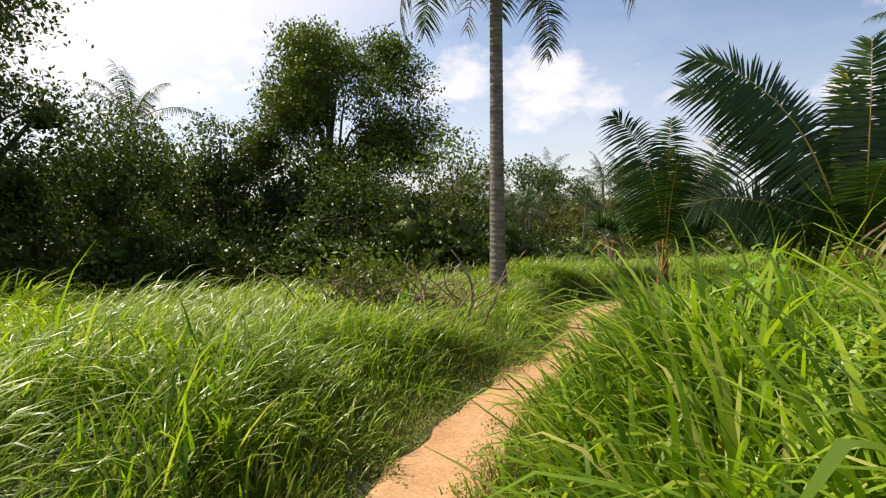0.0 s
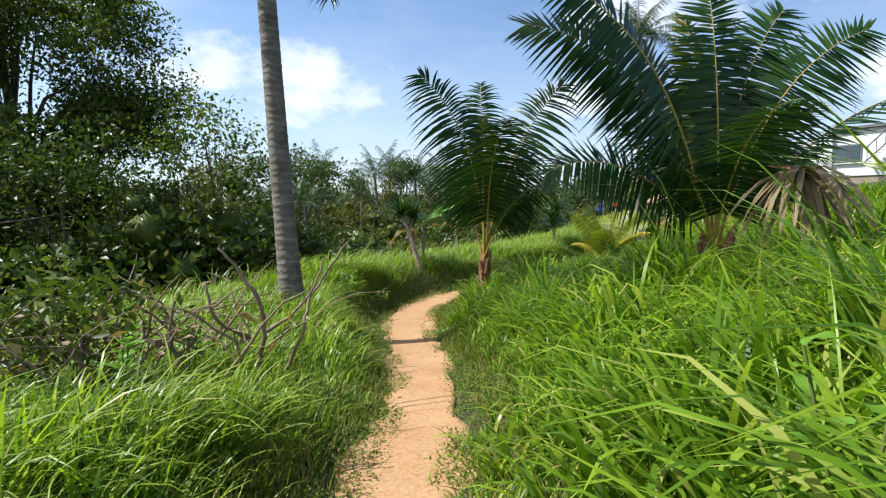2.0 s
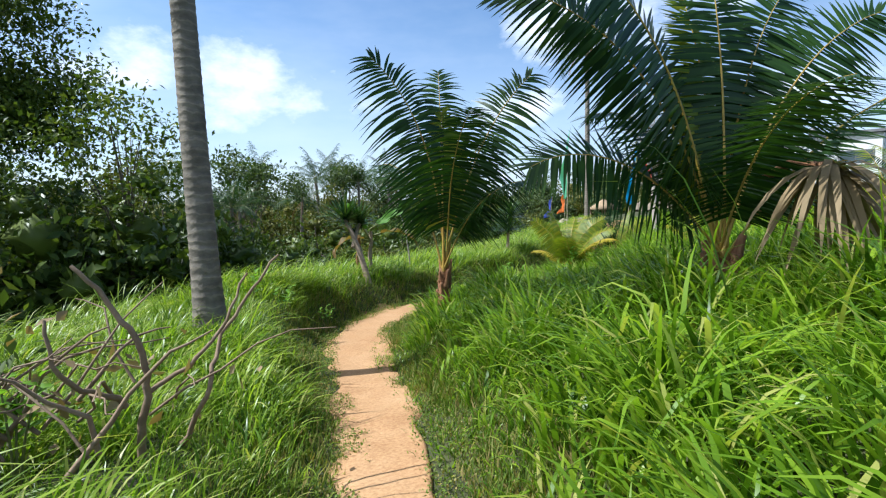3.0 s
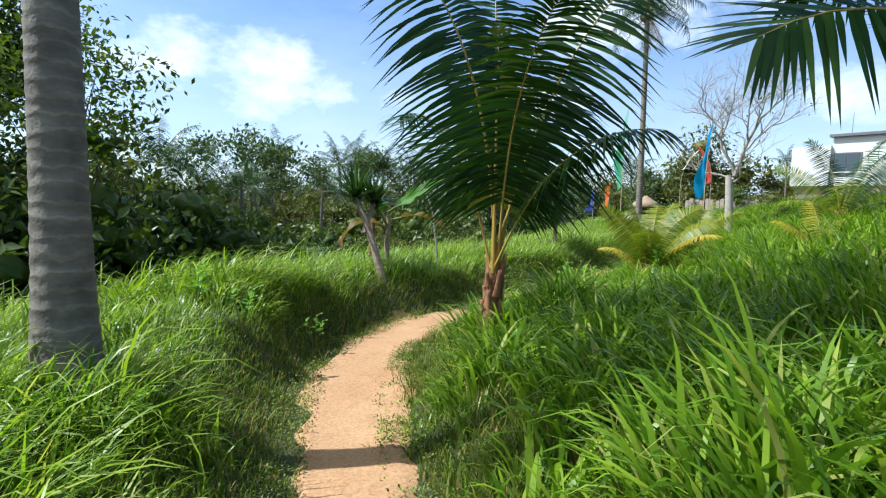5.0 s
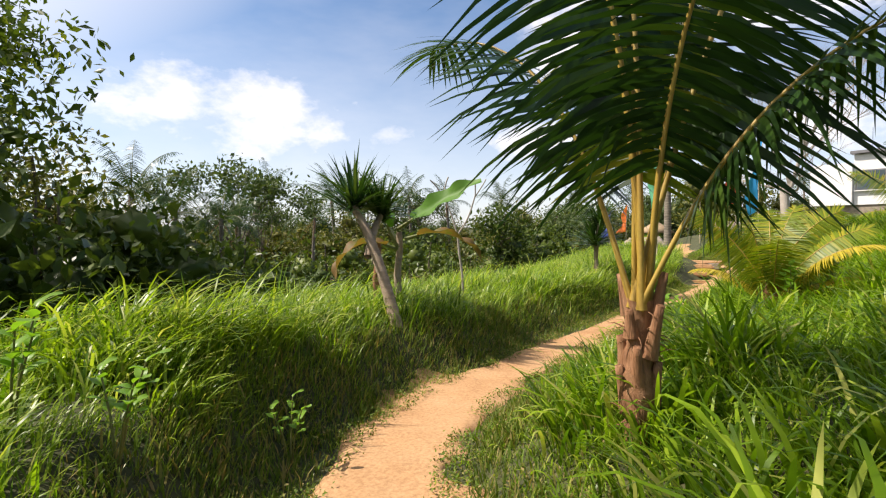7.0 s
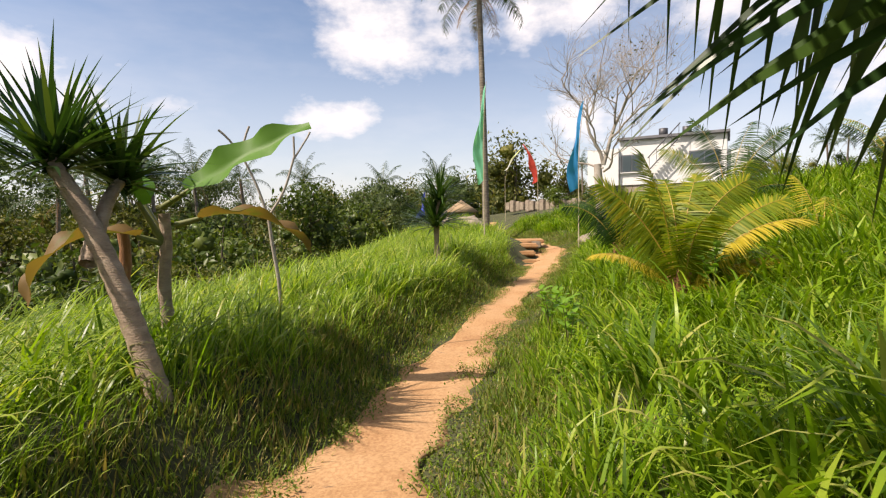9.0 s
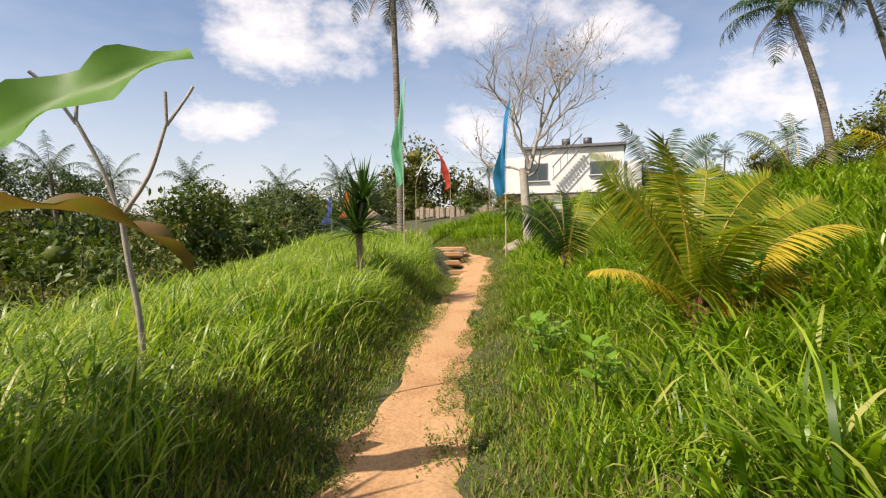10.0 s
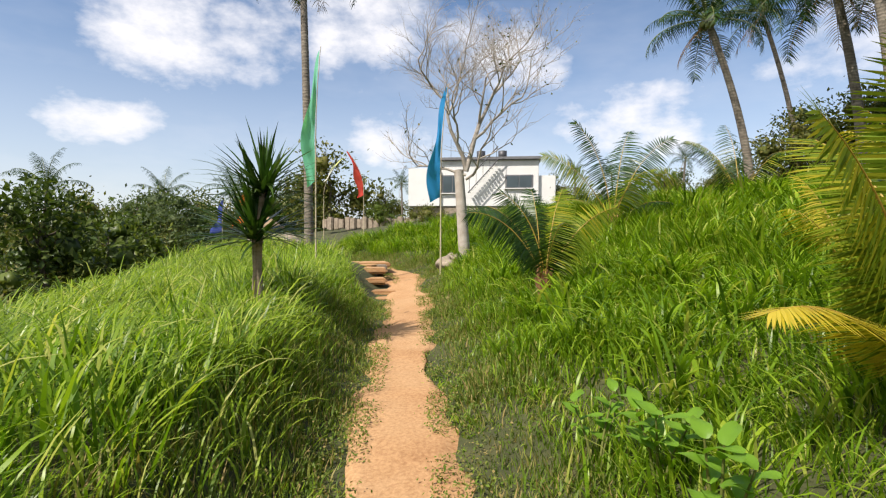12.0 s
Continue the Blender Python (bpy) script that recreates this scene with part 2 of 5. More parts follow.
# ---- the lie of the land ----
TRACK = [(-0.5, -9), (-0.25, -4), (-0.3, -1), (-0.28, 1), (0.05, 2.7), (0.42, 3.85), (1.05, 4.95), (1.65, 5.95), (2.12, 6.95), (2.62, 8.45), (2.85, 9.3), (3.2, 10.2),
         (3.64, 11.1), (4.08, 11.72), (4.5, 12.1), (5.3, 12.7), (6.4, 13.2), (7.1, 13.6), (8.3, 14.1), (9.7, 14.6), (11.1, 15.05), (13.5, 15.9), (16.4, 16.95), (18.5, 17.65),
         (19.5, 18.5), (20.3, 19.6), (22, 22), (26, 24.6), (32, 28.5)]


def smooth_line(points, step=0.08):
    """Points along a smooth curve through the given ones."""
    p = [np.array(q, float) for q in points]
    p = [2 * p[0] - p[1]] + p + [2 * p[-1] - p[-2]]
    res = []
    for a, b, c, d in zip(p, p[1:], p[2:], p[3:]):
        n = max(2, int(np.linalg.norm(c - b) / step))
        for i in range(n):
            t = i / n
            res.append(0.5 * (2 * b + (c - a) * t + (2 * a - 5 * b + 4 * c - d) * t * t + (3 * b - a - 3 * c + d) * t ** 3))
    res.append(p[-2])
    return np.array(res)


LINE = smooth_line(TRACK)
_tan = np.gradient(LINE, axis=0)
TANGENT = _tan / np.linalg.norm(_tan, axis=1)[:, None]


def off_track(x, y):
    """Signed distance from the track's middle line, positive on its right side, and the index of the nearest point of the line."""
    x, y = np.atleast_1d(np.asarray(x, float)), np.atleast_1d(np.asarray(y, float))
    dist, idx = np.empty(len(x)), np.empty(len(x), int)
    for i in range(0, len(x), 20000):
        dx, dy = x[i:i + 20000, None] - LINE[None, :, 0], y[i:i + 20000, None] - LINE[None, :, 1]
        q = dx * dx + dy * dy
        k = q.argmin(1)
        r = np.arange(len(k))
        side = dx[r, k] * TANGENT[k, 1] - dy[r, k] * TANGENT[k, 0]
        dist[i:i + 20000], idx[i:i + 20000] = np.sqrt(q[r, k]) * np.where(side >= 0, 1, -1), k
    return dist, idx


def waves(x, y, s, seed=0):
    """Smooth uneven field in about -1..1, with features of about s metres."""
    g = np.random.RandomState(seed)
    v = 0
    for i in range(7):
        a, f, ph = g.uniform(0, 2 * np.pi), 2 * np.pi / s * g.uniform(0.5, 1.6), g.uniform(0, 6.3)
        v = v + np.sin((x * np.cos(a) + y * np.sin(a)) * f + ph)
    return v / 3.2


def half_width(y):
    return np.interp(y, [0, 3, 6, 8.5, 10, 11, 13, 14, 15, 17, 22], [0.20, 0.20, 0.22, 0.25, 0.28, 0.32, 0.30, 0.22, 0.21, 0.26, 0.28])


def land(x, y, dist=None):
    """Height of the ground."""
    x, y = np.atleast_1d(np.asarray(x, float)), np.atleast_1d(np.asarray(y, float))
    if dist is None:
        dist = off_track(x, y)[0]
    z = np.interp(y, [-30, -9, 0, 5.5, 8.3, 10.2, 13.5], [2.5, 0.765, 0.05, -0.42, -0.76, -0.86, -1.0]) + 0.012 * np.clip(x - 7, 0, 14)
    a = np.clip(np.abs(dist) - half_width(y), 0, None)
    right = 0.33 * (1 - np.exp(-(a / 0.8) ** 2))
    step = np.interp(y, [9.5, 11.5], [0.0, 0.22])      # width of the flat verge below the left bank
    left = np.interp(y, [9, 11.5, 16], [0.42, 0.62, 0.5]) * (1 - np.exp(-(np.clip(a - step, 0, None) / np.interp(y, [9, 11.5], [0.8, 0.45])) ** 2))
    left = left - 0.14 * np.clip(a - 1.3, 0, 7) * np.interp(y, [9, 11.5], [0, 1])      # the field falls away beyond the bank
    z = z + np.where(dist > 0, right, left)
    q = 0.5 * (x - 13) - 0.86 * (y - 16.4)
    q = 11 * np.tanh(np.clip(q, 0, 60) / 11)
    z = z + 0.155 * np.sqrt(q * q + 0.3) * np.interp(x, [-5, 4, 20], [0.1, 0.5, 1.1]) * np.interp(a, [0, 3], [0.35, 1]) + 0.05 * np.clip(x - 16, 0, 20)
    w = np.clip(y - np.where(x > 0, 18 + 0.3 * x, 18 - 0.45 * x), 0, None)
    z = z - 2.6 * (1 - np.exp(-(w / 11) ** 1.6))
    z = z + 0.2 * np.exp(-(((x - 2.6) / 1.1) ** 2 + ((y - 13.0) / 0.75) ** 2))
    far = np.hypot(x - 5, y - 10)
    z = z + 0.035 * np.clip(far - 75, 0, 250)
    z = z + np.interp(a, [0, 1.5], [0.01, 0.07]) * waves(x, y, 2.6, 3) + 0.25 * waves(x, y, 30, 5) * np.interp(far, [15, 40], [0, 1])
    return z


def ground_at(x, y):
    return float(land(x, y)[0])


def mesh_object(name, V, F, material, parent=None, smooth=False, label=""):
    """One mesh object from arrays of vertices and of triangles or quads."""
    V, F = np.asarray(V, np.float32), np.asarray(F, np.int32)
    me = bpy.data.meshes.new(name)
    k = F.shape[1]
    me.vertices.add(len(V))
    me.vertices.foreach_set("co", V.ravel())
    me.loops.add(F.size)
    me.loops.foreach_set("vertex_index", F.ravel())
    me.polygons.add(len(F))
    me.polygons.foreach_set("loop_start", np.arange(0, F.size, k, dtype=np.int32))
    if smooth:
        me.polygons.foreach_set("use_smooth", np.ones(len(F), bool))
    me.materials.append(material)
    me.update(calc_edges=True)
    me.validate()
    ob = new(name, me)
    if parent:
        ob.parent = parent
    if label:
        tagged(ob, label)
    return ob


def grid_faces(nu, nv):
    i, j = np.meshgrid(np.arange(nu - 1), np.arange(nv - 1), indexing="ij")
    a = (i * nv + j).ravel()
    return np.stack([a, a + nv, a + nv + 1, a + 1], 1)


def spaced(lo, hi, step, reach):
    fine = np.arange(lo, hi + 1e-6, step)
    outer = [0]
    d = step
    while outer[-1] < reach:
        d *= 1.22
        outer.append(outer[-1] + d)
    outer = np.array(outer[1:])
    return np.concatenate([lo - outer[::-1], fine, hi + outer])


def make_ground():
    xs, ys = spaced(-9, 25, 0.2, 900), spaced(-5, 27, 0.2, 900)
    X, Y = np.meshgrid(xs, ys, indexing="ij")
    Z = land(X.ravel(), Y.ravel())
    ob = mesh_object("ground", np.stack([X.ravel(), Y.ravel(), Z], 1), grid_faces(len(xs), len(ys)), SOIL, smooth=True)
    tagged(ob, "dark grassy soil of a sloping field under the grass", "ground", kind="structure")


def make_path():
    n = len(LINE)
    cross = np.linspace(-1.75, 1.75, 19)
    V = []
    for i in range(n):
        p, t = LINE[i], TANGENT[i]
        nrm = np.array([t[1], -t[0]])
        hw = half_width(p[1])
        s = i * 0.08
        for c in cross:
            k = 3.1 if c > 0 else 0.0
            edge = 1 + abs(c) ** 2 * (0.10 * math.sin(s * 0.9 + k) + 0.07 * math.sin(s * 2.3 + 2 * k) + 0.06 * math.sin(s * 6.1 + 5 * k) * math.sin(s * 1.7 + k) + 0.03 * math.sin(s * 9.7 + 3 * k))
            q = p + nrm * c * hw * edge
            V.append((q[0], q[1], c))
    V = np.array(V)
    c = V[:, 2].copy()
    z = land(V[:, 0], V[:, 1])
    V[:, 2] = z + 0.04 - 0.06 * np.clip(np.abs(c) - 1.2, 0, 1) / 0.55 + 0.006 * waves(V[:, 0], V[:, 1], 0.6, 9)
    ob = mesh_object("dirt_path", V, grid_faces(n, len(cross)), DIRT, smooth=True)
    tagged(ob, "narrow trodden footpath of dry orange earth between grass", "path", kind="structure")


make_ground()
make_path()

# ---- building blocks for plants ----


def empty(name, x, y, z, label, category, group="", turn=0.0):
    ob = new(name)
    ob.empty_display_size = 0.1
    ob.matrix_basis = pose(x, y, z, 0, 0, turn)
    return tagged(ob, label, category, group)


def tube(points, radii, sides=8):
    """Vertices and quads of a tapered tube along points."""
    P = np.array(points, float)
    T = np.gradient(P, axis=0)
    T /= np.linalg.norm(T, axis=1)[:, None] + 1e-9
    ref = np.array([0.31, 0.95, 0.05])
    A = np.cross(T, ref)
    A /= np.linalg.norm(A, axis=1)[:, None] + 1e-9
    B = np.cross(T, A)
    ang = np.linspace(0, 2 * np.pi, sides, endpoint=False)
    r = np.array(radii, float)[:, None, None]
    V = P[:, None] + r * (np.cos(ang)[None, :, None] * A[:, None] + np.sin(ang)[None, :, None] * B[:, None])
    n = len(P)
    F = []
    for i in range(n - 1):
        for j in range(sides):
            k = (j + 1) % sides
            F.append((i * sides + j, i * sides + k, (i + 1) * sides + k, (i + 1) * sides + j))
    return V.reshape(-1, 3), np.array(F)


def joined(pieces):
    Vs, Fs, o = [], [], 0
    for V, F in pieces:
        Vs.append(V)
        Fs.append(np.asarray(F) + o)
        o += len(V)
    return np.concatenate(Vs), np.concatenate(Fs)


def blades(base, heading, length, width, th0, th1, levels=4, twist=None, curl=1.6):
    """Tapered, bending strips: vertices and triangles. th0, th1: degrees from upright at the root and at the tip."""
    n = len(length)
    g = np.random.RandomState(n % 9973)
    hd = np.stack([np.cos(heading), np.sin(heading)], 1)
    side = np.stack([-np.sin(heading), np.cos(heading), np.zeros(n)], 1)
    if twist is None:
        twist = g.uniform(-0.6, 0.6, n)
    p = np.array(base, float).copy()
    rows = []
    for i in range(levels + 1):
        s = i / levels
        th = np.radians(th0 + (th1 - th0) * s ** curl)
        fwd = np.stack([hd[:, 0] * np.sin(th), hd[:, 1] * np.sin(th), np.cos(th)], 1)
        nrm = np.stack([hd[:, 0] * np.cos(th), hd[:, 1] * np.cos(th), -np.sin(th)], 1)
        w = width * (0.75 + 0.5 * s if s < 0.5 else 1.0) * (1 - s ** 2.2) * 0.5
        sd = side * np.cos(twist * s)[:, None] + nrm * np.sin(twist * s)[:, None]
        if i < levels:
            rows.append(p - sd * w[:, None])
            rows.append(p + sd * w[:, None])
        else:
            rows.append(p.copy())
        p = p + fwd * (length / levels)[:, None]
    m = len(rows)
    V = np.stack(rows, 1).reshape(-1, 3)
    tri = []
    for i in range(levels - 1):
        a = 2 * i
        tri += [(a, a + 1, a + 3), (a, a + 3, a + 2)]
    a = 2 * (levels - 1)
    tri.append((a, a + 1, a + 2))
    F = (np.arange(n) * m)[:, None, None] + np.array(tri)[None]
    return V, F.reshape(-1, 3)


def leaves(centres, size, seed, up=0.4, long=1.7):
    """Small folded leaves at the given centres: vertices and triangles."""
    g = np.random.RandomState(seed)
    n = len(centres)
    d = g.normal(size=(n, 3))
    d[:, 2] -= 0.35
    d /= np.linalg.norm(d, axis=1)[:, None]
    nr = g.normal(size=(n, 3))
    nr[:, 2] += up * 3
    sd = np.cross(d, nr)
    sd /= np.linalg.norm(sd, axis=1)[:, None] + 1e-9
    nn = np.cross(sd, d)
    L = (size * g.uniform(0.6, 1.35, n))[:, None]
    a, b = centres - d * L * long * 0.5, centres + d * L * long * 0.5
    c1, c2 = centres + sd * L * 0.42 + nn * L * 0.15, centres - sd * L * 0.42 + nn * L * 0.15
    V = np.stack([a, c1, b, c2], 1).reshape(-1, 3)
    F = (np.arange(n) * 4)[:, None, None] + np.array([(0, 1, 2), (0, 2, 3)])[None]
    return V, F.reshape(-1, 3)


def frond_shape(length, start, bend, width, count, seed, ragged=0.1, droop=40, fold=25, gap=0.16, twist=0.0):
    """A feather-shaped palm leaf in the x-z plane, from the origin: stalk points, leaflet vertices and triangles.
    start: degrees above the horizon at the root; bend: degrees by which it curves down."""
    g = np.random.RandomState(seed)
    m = 16
    pts, p = [], np.zeros(3)
    tang = []
    for i in range(m + 1):
        s = i / m
        e = radians(start - bend * s ** 2.0)
        d = np.array([math.cos(e), 0, math.sin(e)])
        pts.append(p.copy())
        tang.append(d)
        p = p + d * length / m
    pts, tang = np.array(pts), np.array(tang)
    Vs, Fs, o = [], [], 0
    for sd in (-1, 1):
        s = np.linspace(gap, 0.995, count) + g.uniform(-0.004, 0.004, count)
        keep = g.uniform(size=count) > ragged * 0.5
        s = s[keep]
        n = len(s)
        f = s * m
        i0 = np.clip(f.astype(int), 0, m - 1)
        u = (f - i0)[:, None]
        root = pts[i0] * (1 - u) + pts[i0 + 1] * u
        tg = tang[i0] * (1 - u) + tang[np.clip(i0 + 1, 0, m)] * u
        side = np.array([0, sd, 0.0])
        nrm = np.cross(tg, np.array([0, -1.0, 0]))
        tau = np.radians(twist * np.clip(s * 2.2, 0, 1))[:, None]
        side, nrm = side[None] * np.cos(tau) + sd * nrm * np.sin(tau), nrm * np.cos(tau) - np.array([0, 1.0, 0])[None] * np.sin(tau)
        prof = np.sin(np.pi * np.clip((s - gap) / (1 - gap), 0, 1) ** 0.62 * 0.93 + 0.07 * np.pi) ** 0.6
        L = width * (0.35 + 0.75 * prof) * g.uniform(0.88, 1.08, n)
        L = np.where(g.uniform(size=n) < ragged, L * g.uniform(0.35, 0.9, n), L)
        forward = np.interp(s, [0.15, 0.5, 0.8, 0.93, 1], [-0.3, -0.02, 0.25, 0.7, 1.5])
        fo = np.tan(np.radians(fold + g.uniform(-9, 9, n)))
        d = side + tg * forward[:, None] + nrm * fo[:, None]
        d /= np.linalg.norm(d, axis=1)[:, None]
        wd = tg - d * (tg * d).sum(1)[:, None]
        wd /= np.linalg.norm(wd, axis=1)[:, None] + 1e-9
        dr = np.tan(np.radians(droop)) * g.uniform(0.6, 1.4, n)
        lv = []
        K = 4
        for k in range(K + 1):
            a = k / K
            c = root + d * (L * a)[:, None]
            c[:, 2] -= L * dr * a * a * 0.42
            w = (0.0125 * length + 0.003) * (0.55 + 0.45 * min(1, a * 4)) * (1 - a ** 2.0)
            if k < K:
                lv += [c - wd * w / 2, c + wd * w / 2]
            else:
                lv.append(c)
        V = np.stack(lv, 1).reshape(-1, 3)
        tri = []
        for k in range(K - 1):
            b = 2 * k
            tri += [(b, b + 1, b + 3), (b, b + 3, b + 2)]
        b = 2 * (K - 1)
        tri.append((b, b + 1, b + 2))
        F = (np.arange(n) * len(lv))[:, None, None] + np.array(tri)[None]
        Vs.append(V)
        Fs.append(F.reshape(-1, 3) + o)
        o += len(V)
    return pts, np.concatenate(Vs), np.concatenate(Fs)


def add_frond(parent, root, yaw, start, bend, length, width, count, seed, material, stalk, thick=0.03, **kw):
    """One frond with its leaflets as a part of a palm. yaw: degrees left of +y in which it points."""
    pts, V, F = frond_shape(length, start, bend, width, count, seed, **kw)
    r = np.linspace(1, 0.12, len(pts)) ** 0.8 * thick
    r[0] *= 1.5
    SV, SF = tube(pts, r, 6)
    st = mesh_object("frond", SV, SF, stalk, parent, True)
    st.matrix_basis = pose(*root, 0, 0, yaw + 90)
    mesh_object("feathered_blade", V, F, material, st)
    return st


def palm_trunk(parent, height, r0, r1, lean=(0, 0), material=None, ring=0.085, flare=1.5, sides=18, name="trunk", curve=1.6):
    """Ringed trunk; lean: how far the top stands off the foot."""
    n = int(height / ring * 2)
    P, R = [], []
    for i in range(n + 1):
        s = i / n
        P.append((lean[0] * s ** curve, lean[1] * s ** curve, -0.25 + (height + 0.25) * s))
        r = r0 + (r1 - r0) * s ** 0.8
        r *= 1 + (flare - 1) * math.exp(-s * height / 0.45)
        R.append(r * (1.022 if i % 2 else 0.99) * (1 + 0.012 * math.sin(i * 1.9)))
    V, F = tube(P, R, sides)
    return mesh_object(name, V, F, material or PALM_BARK, parent, True), np.array(P[-1])


def coconut_palm(x, y, height, lean, label, group="", seed=0, count=18, frond=3.6, r0=0.17, r1=0.11, leaflets=46, nuts=True, material=None, sink=0.0, sides=14, dead=3, azimuth=None):
    g = np.random.RandomState(seed)
    ob = empty("coconut_palm", x, y, ground_at(x, y) - sink, label, "palm tree", group)
    _, top = palm_trunk(ob, height, r0, r1, lean, sides=sides, ring=0.085 if leaflets > 40 else 0.2)
    for i in range(count):
        s = i / count
        yaw = i * 137.5 + g.uniform(-12, 12)
        start = 78 - 95 * s + g.uniform(-6, 6)
        add_frond(ob, top, yaw, start, 55 + 45 * s, frond * g.uniform(0.85, 1.05), frond * 0.2, leaflets, seed * 50 + i, material or FROND_GREEN, STALK_GREEN, 0.028,
                  ragged=0.25, droop=48, fold=12)
    for i in range(dead):
        add_frond(ob, top - np.array([0, 0, 0.15]), g.uniform(0, 360), -45, 40, frond * 0.7, frond * 0.14, leaflets // 2, seed * 50 + 40 + i, FROND_DRY, FIBRE, 0.022, ragged=0.5, droop=60, fold=0)
    if nuts:
        for i in range(6):
            a = i * 1.05
            V, F = ball(0.11, 8, 6)
            c = mesh_object("coconut", V * [1, 1, 1.2], F, STALK_GREEN, ob, True)
            c.matrix_basis = pose(top[0] + 0.2 * math.cos(a), top[1] + 0.2 * math.sin(a), top[2] - 0.22 - 0.08 * (i % 2))
    return ob


def ball(r, nu=10, nv=7):
    V, F = [], []
    for j in range(nv + 1):
        a = math.pi * j / nv
        for i in range(nu):
            b = 2 * math.pi * i / nu
            V.append((r * math.sin(a) * math.cos(b), r * math.sin(a) * math.sin(b), r * math.cos(a)))
    for j in range(nv):
        for i in range(nu):
            k = (i + 1) % nu
            F.append((j * nu + i, (j + 1) * nu + i, (j + 1) * nu + k, j * nu + k))
    return np.array(V), np.array(F)


def young_palm(x, y, fronds, label, group="", seed=0, stump=0.0, stump_r=0.12, material=None, stalk=None, count=58, droop=40, z=None, sides=10, fold=25, gap=0.16, ragged=0.06, sturdy=1.0):
    """Palm without much of a trunk. fronds: yaw, start, bend, length, width, then an own leaflet material or None."""
    ob = empty("young_palm", x, y, ground_at(x, y) if z is None else z, label, "palm", group)
    if stump:
        n = 26
        P = [(0.03 * math.sin(i * 0.35), 0.02 * math.cos(i * 0.3), -0.2 + (stump + 0.2) * i / n) for i in range(n + 1)]
        R = [stump_r * (1.12 - 0.35 * i / n) * (1 + 0.13 * math.sin(i * 2.6) * (1 if i < n - 2 else 0)) for i in range(n + 1)]
        V, F = tube(P, R, sides)
        mesh_object("trunk", V, F, FIBRE, ob, True, "fibrous brown stump of cut leaf bases")
        g = np.random.RandomState(seed + 5)
        for i in range(12):
            a, zz = i * 2.4 + 0.4, stump * (0.14 + 0.066 * i)
            e = radians(74 + 9 * g.rand())
            p0 = np.array([math.cos(a) * stump_r * 0.75, math.sin(a) * stump_r * 0.75, zz])
            d = np.array([math.cos(a) * math.cos(e), math.sin(a) * math.cos(e), math.sin(e)])
            L = 0.14 + 0.16 * g.rand()
            V, F = tube([p0 + d * L * k / 5 for k in range(6)] + [p0 + d * L * 0.93, p0 + d * L * 0.9], np.array([0.5, 0.44, 0.36, 0.30, 0.26, 0.23, 0.16, 0.02]) * stump_r, 10)
            mesh_object("leaf_base", V, F, FIBRE, ob, True)
        for i in range(60):
            a, zz = g.uniform(0, 6.28), stump * g.uniform(0.1, 0.95)
            p0 = np.array([math.cos(a), math.sin(a), 0]) * stump_r * 0.9 + np.array([0, 0, zz])
            d = np.array([math.cos(a + g.normal() * 0.8), math.sin(a + g.normal() * 0.8), g.uniform(-0.6, 0.9)])
            V, F = tube([p0, p0 + d * 0.04, p0 + d * 0.07 - np.array([0, 0, 0.02])], [0.004, 0.003, 0.001], 4)
            mesh_object("fibre_strand", V, F, FIBRE, ob, True)
    for i, (yaw, start, bend, length, width, own, *turned) in enumerate(fronds):
        add_frond(ob, (0.04 * math.cos(i * 2), 0.04 * math.sin(i * 2), stump * 0.92), yaw, start, bend, length, width, count, seed * 60 + i, own or material or FROND_GREEN, stalk or STALK,
                  (0.0105 * length / 2.6 + 0.005) * sturdy, droop=droop, fold=fold, gap=gap, ragged=ragged, twist=turned[0] if turned else 0.0)
    return ob


